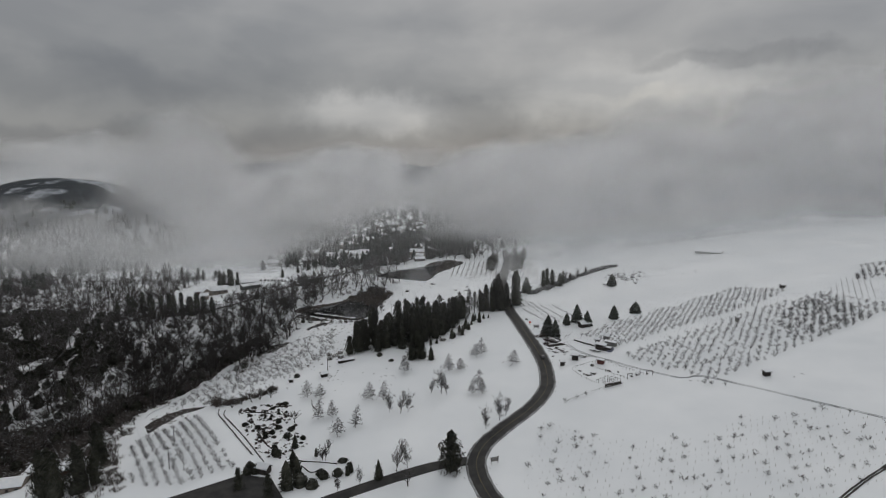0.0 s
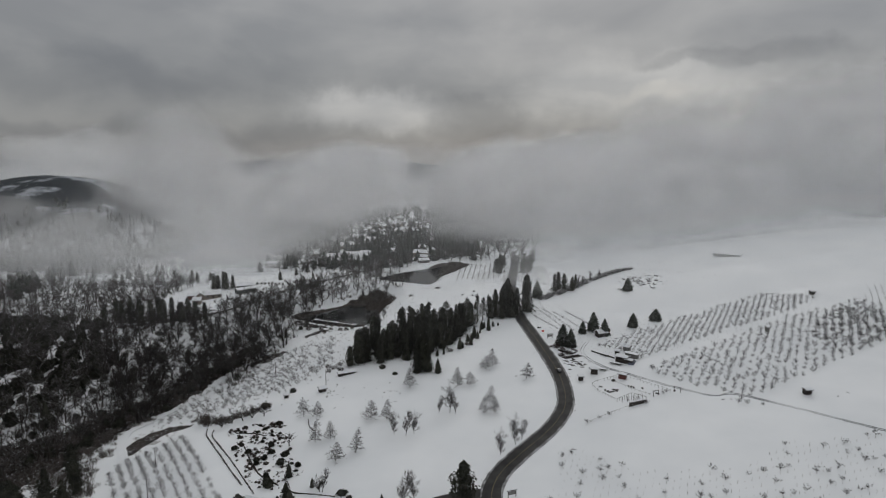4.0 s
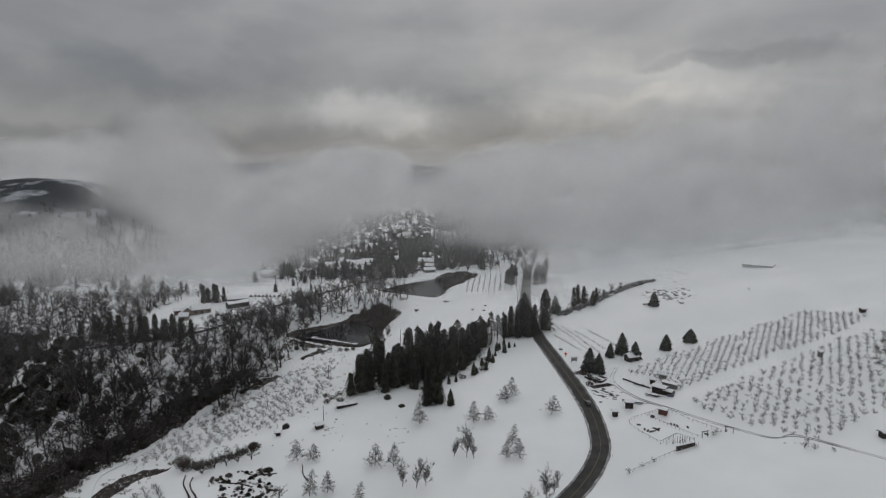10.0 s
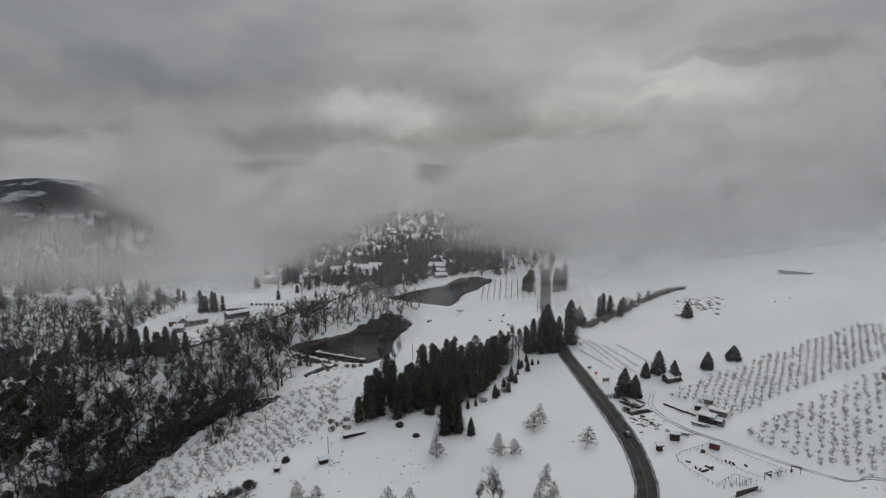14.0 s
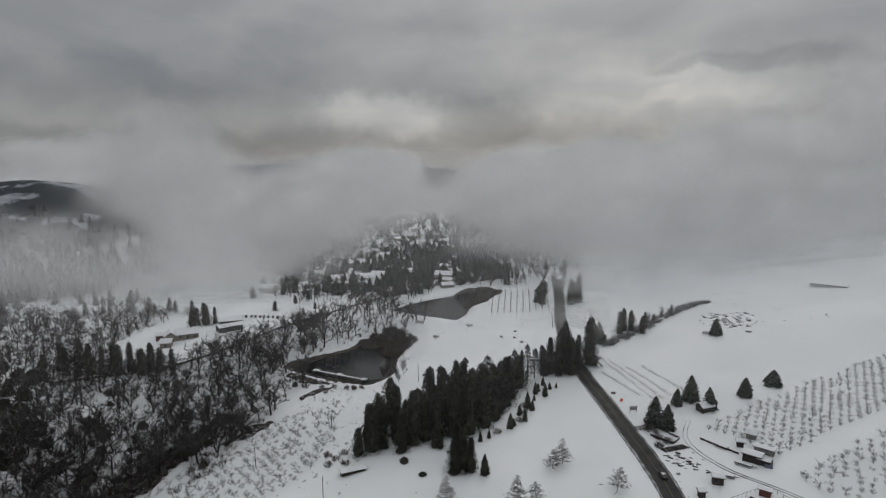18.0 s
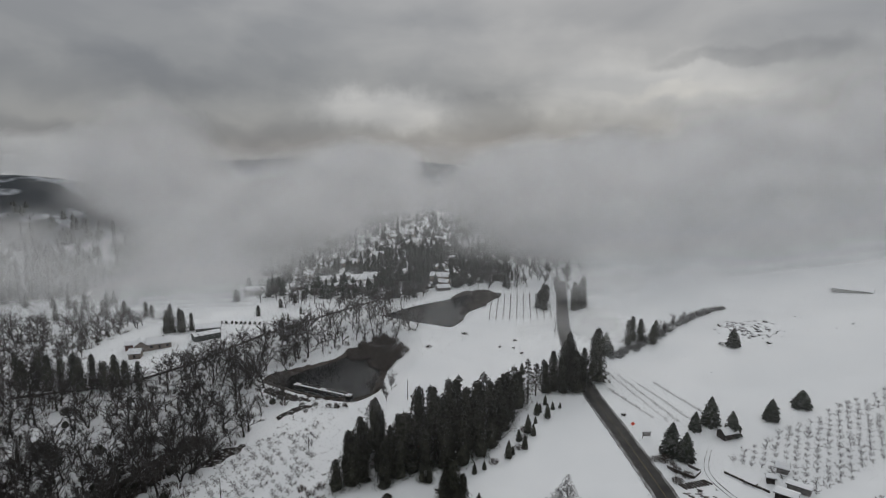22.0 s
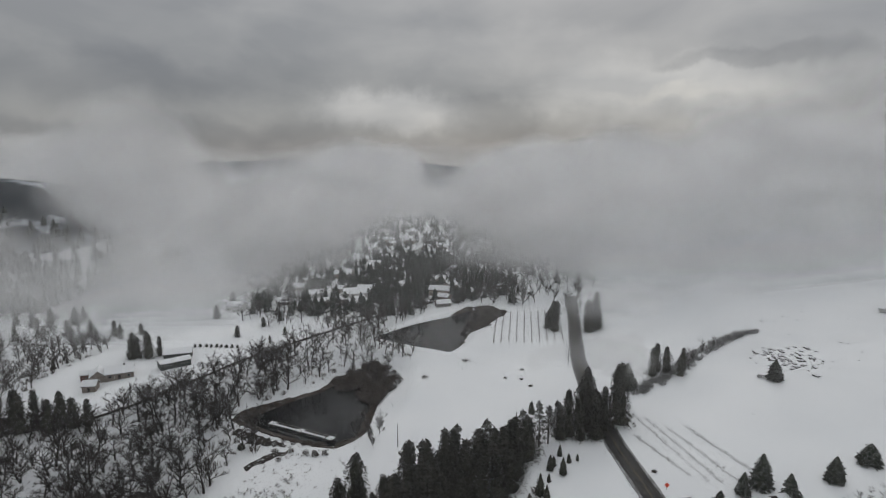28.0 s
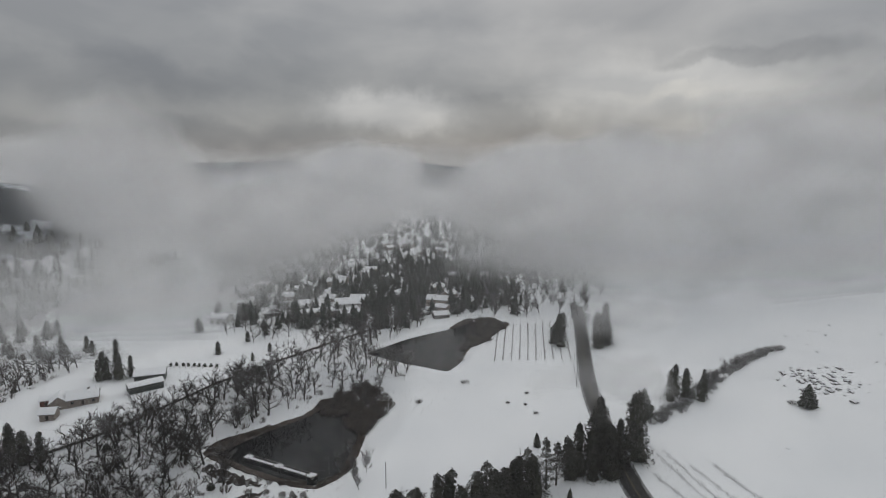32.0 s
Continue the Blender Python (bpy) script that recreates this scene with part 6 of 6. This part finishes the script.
def post_fence(name, line, gap, hh, rails, mat, label, closed=False):
    """Posts with rails along a line; each post and rail a part."""
    ob = new(name)
    tagged(ob, label, "fence")
    pts = []
    for a, b_ in zip(line, line[1:]):
        n_ = max(1, round(math.hypot(b_[0] - a[0], b_[1] - a[1]) / gap))
        pts += [(a[0] + (b_[0] - a[0]) * i / n_, a[1] + (b_[1] - a[1]) * i / n_) for i in range(n_)]
    pts.append(line[-1])
    x0, y0 = pts[0]
    z0 = gz(x0, y0)
    ob.location = (x0, y0, z0)
    s = stake_shape(hh, 0.07)
    me = s.mesh("post", mat)
    for x, y in pts:
        p = part("post", me, None, ob)
        p.location = (x - x0, y - y0, gz(x, y) - z0)
    for k in range(rails):
        zz = hh * (0.45 + 0.45 * k / max(1, rails - 1)) if rails > 1 else hh * 0.8
        for (ax, ay), (bx, by) in zip(pts, pts[1:]):
            r = Shape()
            r.tube((ax - x0, ay - y0, gz(ax, ay) - z0 + zz), (bx - x0, by - y0, gz(bx, by) - z0 + zz), 0.05, 0.05, 4)
            part("rail", r.mesh("rail", mat), None, ob)
    return ob


post_fence("garden_fence", [(69.2, 267.6), (64.3, 277.5), (62.6, 283), (63.2, 286.4), (66, 288.6), (71.1, 290.6), (77.6, 293.2)], 1.8, 1.2, 1, GREYWOOD, "grey post and rail fence round the snowy kitchen garden")
post_fence("garden_fence", [(80.9, 292.4), (85.7, 284), (93.9, 273.5)], 1.8, 1.2, 1, GREYWOOD, "grey post and rail fence between garden and farm lane")
post_fence("garden_fence", [(71.6, 289.8), (75.8, 283.2), (80.6, 275.4), (85.3, 270.1)], 2.0, 1.0, 1, GREYWOOD, "low grey fence dividing the kitchen garden")
post_fence("garden_fence", [(69.2, 267.6), (76.7, 272.6), (81.6, 268)], 1.6, 1.6, 1, DARKWOOD, "dark fence of a fruit cage in the garden")
post_fence("pasture_fence", [(-157.8, 450.1), (-140, 447), (-133.7, 471.4)], 3.0, 1.2, 1, GREYWOOD, "grey wooden fence round a snowy paddock")
post_fence("field_fence", [(72.2, 261.7), (63.1, 256.8), (52.5, 250.2)], 2.6, 1.1, 1, GREYWOOD, "thin fence running down from the garden")
post_fence("roadside_fence", [(40, 470), (42, 486), (46, 505)], 4.0, 1.2, 1, DARKWOOD, "thin dark roadside fence in the snow")
for i in range(26):
    t, q = R.random(), R.random()
    x, y = 70.5 + 8.5 * t + 2.5 * q, 266.5 + 0.5 * t + 4 * q * (1 - 0.6 * t)
    ob = new("garden_pole", stake_shape(R.uniform(1.6, 2.6), 0.05).mesh("garden_pole", DARKWOOD))
    ob.location = (x, y, gz(x, y))
    tagged(ob, "thin dark wooden pole of a bean frame in the snow", "pole", "garden poles")
BEDS = [(67.1, 279.3), (68, 278), (68.8, 277), (70, 277.3), (71.7, 278), (71, 279.4), (72.3, 278.8), (73.7, 289.5), (73, 288.4), (78.3, 282.1), (79.2, 281.2), (80, 280.2), (83.4, 278.5), (66, 283), (88, 272.5), (96, 274)]
for i, (x, y) in enumerate(BEDS):
    ob = new("planter_bed", mesh_of("planter_bed", [(-0.8, -0.3, -0.2), (0.8, -0.3, -0.2), (0.8, 0.3, -0.2), (-0.8, 0.3, -0.2), (-0.7, -0.25, 0.4), (0.7, -0.25, 0.35), (0.7, 0.25, 0.4), (-0.7, 0.25, 0.35)],
                 [(3, 2, 1, 0), (4, 5, 6, 7), (0, 1, 5, 4), (1, 2, 6, 5), (2, 3, 7, 6), (3, 0, 4, 7)], DARKWOOD))
    ob.location, ob.rotation_euler = (x, y, gz(x, y)), (0, 0, R.uniform(0, 3))
    tagged(ob, "low dark planter half buried in the snow", "planter", "garden planters")
for i in range(34):
    t = R.random()
    x, y = 56 + 9 * t + R.uniform(-2.5, 2.5), 318 - 11 * t + R.uniform(-4, 4)
    ob = new("timber_beam", mesh_of("timber_beam", [(-1.2, -0.3, -0.1), (1.2, -0.3, -0.1), (1.2, 0.3, -0.1), (-1.2, 0.3, -0.1), (-1.1, -0.25, 0.35), (1.1, -0.25, 0.3), (1.1, 0.25, 0.38), (-1.1, 0.25, 0.33)],
             [(3, 2, 1, 0), (4, 5, 6, 7), (0, 1, 5, 4), (1, 2, 6, 5), (2, 3, 7, 6), (3, 0, 4, 7)], (DARKWOOD, GREYWOOD)[i % 2]))
    s = R.uniform(0.3, 0.9)
    ob.location, ob.rotation_euler, ob.scale = (x, y, gz(x, y)), (0, 0, R.uniform(-0.8, 0.2)), (s, s, s)
    tagged(ob, "timber beam lying in the snowy farmyard", "timber", "yard timber")
for i in range(5):
    ob = new("tarp_bale", mesh_of("tarp_bale", [(-1.3, -0.6, -0.1), (1.3, -0.6, -0.1), (1.3, 0.6, -0.1), (-1.3, 0.6, -0.1), (-1.1, -0.4, 0.9), (1.1, -0.4, 0.85), (1.1, 0.4, 0.95), (-1.1, 0.4, 0.9)],
             [(3, 2, 1, 0), (4, 5, 6, 7), (0, 1, 5, 4), (1, 2, 6, 5), (2, 3, 7, 6), (3, 0, 4, 7)], TARP))
    x, y = 86.6 + i * 0.5, 305.5 + i * 0.9
    ob.location, ob.rotation_euler = (x, y, gz(x, y)), (0, 0, -0.5)
    tagged(ob, "blue-grey tarpaulin over a heap beside the farm stand", "tarp", "tarpaulin heaps")


# jetty on the near pond
jet = new("jetty")
tagged(jet, "narrow snow-covered wooden jetty with three square landings on the pond", "jetty")
jet.matrix_basis = Matrix.Translation((-92.5, 416.8, LEVEL_A)) @ Matrix.Rotation(math.atan2(-13.2, 28.3), 4, "Z")
part("deck", boxes((0, 31.2, -0.6, 0.6, 0.75, 0.9)), GREYWOOD, jet)
part("snow_cover", boxes((0.1, 31.1, -0.5, 0.5, 0.905, 1.05)), ROOF_SNOW, jet, "snow on the boards")
for cx in (0.6, 15.6, 30.6):
    pl = part("landing", boxes((cx - 1.5, cx + 1.5, -0.9, 2.1, 0.70, 0.895)), GREYWOOD, jet)
    part("snow_cover", boxes((cx - 1.35, cx + 1.35, -0.75, 1.95, 0.90, 1.06)), ROOF_SNOW, pl, "snow on the boards")
    for px, py in ((-1.4, -0.8), (1.4, -0.8), (-1.4, 2.0), (1.4, 2.0)):
        part("pile", boxes((cx + px - 0.1, cx + px + 0.1, py - 0.1, py + 0.1, -2.4, 1.7)), DARKWOOD, jet)
for k in range(13):
    part("rail_post", boxes((2.4 * k + 0.9, 2.4 * k + 1.0, 0.52, 0.6, 0.9, 1.8)), GREYWOOD, jet)
part("handrail", boxes((0, 31.2, 0.5, 0.62, 1.8, 1.9)), GREYWOOD, jet)

# water pipe on low supports beyond the creek woods
PIPE = [(-214, 391), (-192.5, 395.9), (-167.4, 403.5), (-146.3, 423.9), (-132.2, 449.3), (-119.7, 475.6), (-94, 516.3), (-60, 560), (-20, 600), (20, 640)]
pp = spline(PIPE, 5.0)
pipe = new("water_pipe")
tagged(pipe, "long dark water pipe on low supports through the snow", "pipe")
run = Shape()
run.line([Vector((a.x, a.y, gz(a.x, a.y) + 0.8)) for a in pp], [0.55] * len(pp), 8)
part("pipe_run", run.mesh("pipe_run", DARKWOOD, True), None, pipe)
for a in pp[::2]:
    sp = part("support", boxes((-0.5, 0.5, -0.5, 0.5, -0.3, 0.5)), ROCK, pipe)
    sp.location = (a.x, a.y, gz(a.x, a.y))


def pole(x, y, hh, label, arm=True):
    ob = new("utility_pole")
    tagged(ob, label, "pole", "utility poles")
    s = Shape()
    s.tube((0, 0, -0.5), (0, 0, hh), 0.16, 0.11, 6)
    part("shaft", s.mesh("shaft", DARKWOOD), None, ob)
    if arm:
        part("crossarm", boxes((-1.1, 1.1, -0.08, 0.08, hh - 0.8, hh - 0.6)), DARKWOOD, ob)
    ob.location = (x, y, gz(x, y))


for x, y, hh, arm in ((-61, 296, 8, False), (-103, 208, 9, True), (-36, 389, 9, False), (8, 395, 9, False), (-70, 352, 7, False), (-95, 330, 8, False), (-112, 232, 7, False), (39, 462, 8, False)):
    pole(x, y, hh, "slim dark wooden pole standing in the snow", arm)

# warning sign by the road
sg = new("road_sign")
tagged(sg, "red-orange diamond warning sign on a post by the road", "sign")
part("post", boxes((-0.05, 0.05, -0.05, 0.05, -0.3, 1.6)), GREYWOOD, sg)
bm = boxes((-0.6, 0.6, -0.03, 0.03, -0.6, 0.6))
bmesh.ops.rotate(bm, verts=bm.verts, cent=(0, 0, 0), matrix=Matrix.Rotation(radians(45), 3, "Y"))
bmesh.ops.translate(bm, verts=bm.verts, vec=(0, -0.09, 1.7))
part("board", bm, ORANGE, sg)
put(sg, 51.8, 358)


def notice_frame(x, y, turn, label):
    ob = new("notice_frame")
    tagged(ob, label, "sign")
    for k in (-1.4, 1.4):
        part("post", boxes((k - 0.1, k + 0.1, -0.1, 0.1, -0.4, 2.6)), DARKWOOD, ob)
    part("beam", boxes((-1.8, 1.8, -0.12, 0.12, 2.3, 2.55)), DARKWOOD, ob)
    bd = part("board", boxes((-1.3, 1.3, -0.06, 0.06, 0.9, 2.1)), GREYWOOD, ob)
    part("snow_cover", boxes((-1.8, 1.8, -0.2, 0.2, 2.56, 2.75)), ROOF_SNOW, bd)
    put(ob, x, y, turn)


notice_frame(17.6, 204, 20, "wooden notice frame beside the road bend")
notice_frame(54.5, 350, 10, "wooden farm sign frame beside the road")


def car(x, y, turn):
    ob = new("car")
    tagged(ob, "dark car on the wet road", "car")
    bm = bmesh.new()
    prof = [(-2.1, 0.35), (2.1, 0.35), (2.1, 0.8), (1.2, 0.95), (0.6, 1.45), (-1.2, 1.45), (-1.9, 0.95), (-2.1, 0.9)]
    ends = [[bm.verts.new((px, sy, pz)) for px, pz in prof] for sy in (-0.85, 0.85)]
    bm.faces.new(ends[0])
    bm.faces.new(ends[1][::-1])
    for i in range(8):
        j = (i + 1) % 8
        bm.faces.new((ends[0][j], ends[0][i], ends[1][i], ends[1][j]))
    part("body", bm, CAR, ob)
    for wx in (-1.3, 1.3):
        for wy in (-0.85, 0.85):
            s = Shape()
            s.tube((wx, wy - 0.1, 0.33), (wx, wy + 0.1, 0.33), 0.33, 0.33, 12)
            part("wheel", s.mesh("wheel", DARKWOOD), None, ob)
    part("windscreen", boxes((0.62, 1.15, -0.75, 0.75, 0.97, 1.3)), PANE, ob)
    put(ob, x, y, turn)
    ob.location.z += 0.12


car(50.9, 303, 92)


# gate frames at the end of the garden, and small garden trees
for x, y, t in ((96.5, 272.5, -30), (86.6, 270.6, 20)):
    ob = new("garden_gate")
    tagged(ob, "dark wooden gate frame at the end of the kitchen garden", "gate")
    for k in (-1.3, 1.3):
        part("post", boxes((k - 0.09, k + 0.09, -0.09, 0.09, -0.4, 2.2)), DARKWOOD, ob)
    part("lintel", boxes((-1.6, 1.6, -0.12, 0.12, 2.2, 2.4)), DARKWOOD, ob)
    put(ob, x, y, t)
for x, y, s in ((62.5, 256.2, 0.8), (58, 253.5, 0.7), (52.5, 250, 0.9), (80.5, 263.8, 0.8), (90, 271.5, 0.9), (92, 272.8, 0.8), (116, 258, 1.0), (119, 256.6, 0.9), (124, 254, 0.7)):
    plant(APPLE[R.randrange(3)], x, y, s, rng=R)
for i, (x, y) in enumerate([(112, 262.5), (115, 262), (106, 268.5), (155, 256), (160, 258), (30, 300), (-25, 285), (-30, 288), (95, 400), (100, 404), (150, 440), (-70, 270)]):
    ob = new("log_pile", ROCKS[i % 5])
    ob.matrix_basis = Matrix.Translation((x, y, gz(x, y))) @ Matrix.Rotation(i * 1.3, 4, "Z") @ Matrix.Diagonal((0.9, 0.4, 0.45, 1))
    tagged(ob, "low dark heap of brush half under snow", "brush heap", "brush heaps")


# tufts of dead grass through thin snow by the creek, the ponds and the roadsides
GRASS = [tuft_shape(970 + k, 0.7, 0.6, 9, 0.05) for k in range(3)]
places = []
while len(places) < 520:
    x, y = R.uniform(-140, -50), R.uniform(280, 410)
    s_, d_ = creek_at(x, y)
    if d_ > 4 and float(outside(POND_A, x, y)) > 4 and R.random() < math.exp(-d_ / 40):
        places.append((x, y, gz(x, y), R.uniform(0.5, 1.4), R.uniform(0, 6)))
for q in spline(ROAD, 4.0):
    if R.random() < 0.7:
        sd = R.choice((-1, 1)) * R.uniform(4.2, 5.2)
        places.append((q.x + sd, q.y, gz(q.x + sd, q.y), R.uniform(0.3, 0.8), R.uniform(0, 6)))
tagged(joined("dead_grass", GRASS, places, TWIG, R), "tufts of dead brown grass poking through the snow", "grass", kind="stuff")


# low stone wall round the roadside junipers
wall = new("garden_wall")
tagged(wall, "low dark stone wall in a bent line beside the roadside junipers", "wall")
wx, wy = 55.5, 330.5
wall.location = (wx, wy, gz(wx, wy))
for (ax, ay), (bx, by) in zip([(55.5, 330.5), (58.2, 327.2), (61.6, 323.8), (65.0, 327.4)], [(58.2, 327.2), (61.6, 323.8), (65.0, 327.4), (62.6, 331.0)]):
    L_ = math.hypot(bx - ax, by - ay)
    seg = part("course", boxes((0, L_, -0.3, 0.3, -0.4, 0.95), bevel=0.06), ROCK, wall)
    seg.matrix_basis = Matrix.Translation((ax - wx, ay - wy, gz(ax, ay) - gz(wx, wy))) @ Matrix.Rotation(math.atan2(by - ay, bx - ax), 4, "Z")
# beams laid out side by side in the yard
for i in range(9):
    ob = new("timber_beam", boxes_mesh((-1.6, 1.6, -0.22, 0.22, -0.1, 0.42), DARKWOOD))
    x, y = 56.6 + 1.05 * i, 319.4 + 0.25 * i
    ob.matrix_basis = Matrix.Translation((x, y, gz(x, y))) @ Matrix.Rotation(radians(-58 + R.uniform(-5, 5)), 4, "Z")
    tagged(ob, "long dark timber beam laid beside others in the snowy yard", "timber", "yard timber")
# clipped shrubs and a fence beyond the long shed
for i in range(9):
    x, y = -157 + 2.9 * i + R.uniform(-0.5, 0.5), 490.5 + R.uniform(-0.6, 0.6)
    ob = new("shrub", blob_shape(820 + i, 0.8, 2.0, 60, 0.45).mesh("shrub", JUNIPER))
    ob.location = (x, y, gz(x, y) - 0.1)
    tagged(ob, "small upright evergreen shrub in a row by the lane fence", "shrub", "lane shrubs")
post_fence("lane_fence", [(-160, 487), (-140, 488.5), (-124, 490)], 3.0, 1.2, 1, GREYWOOD, "grey post and rail fence along the snowy lane")
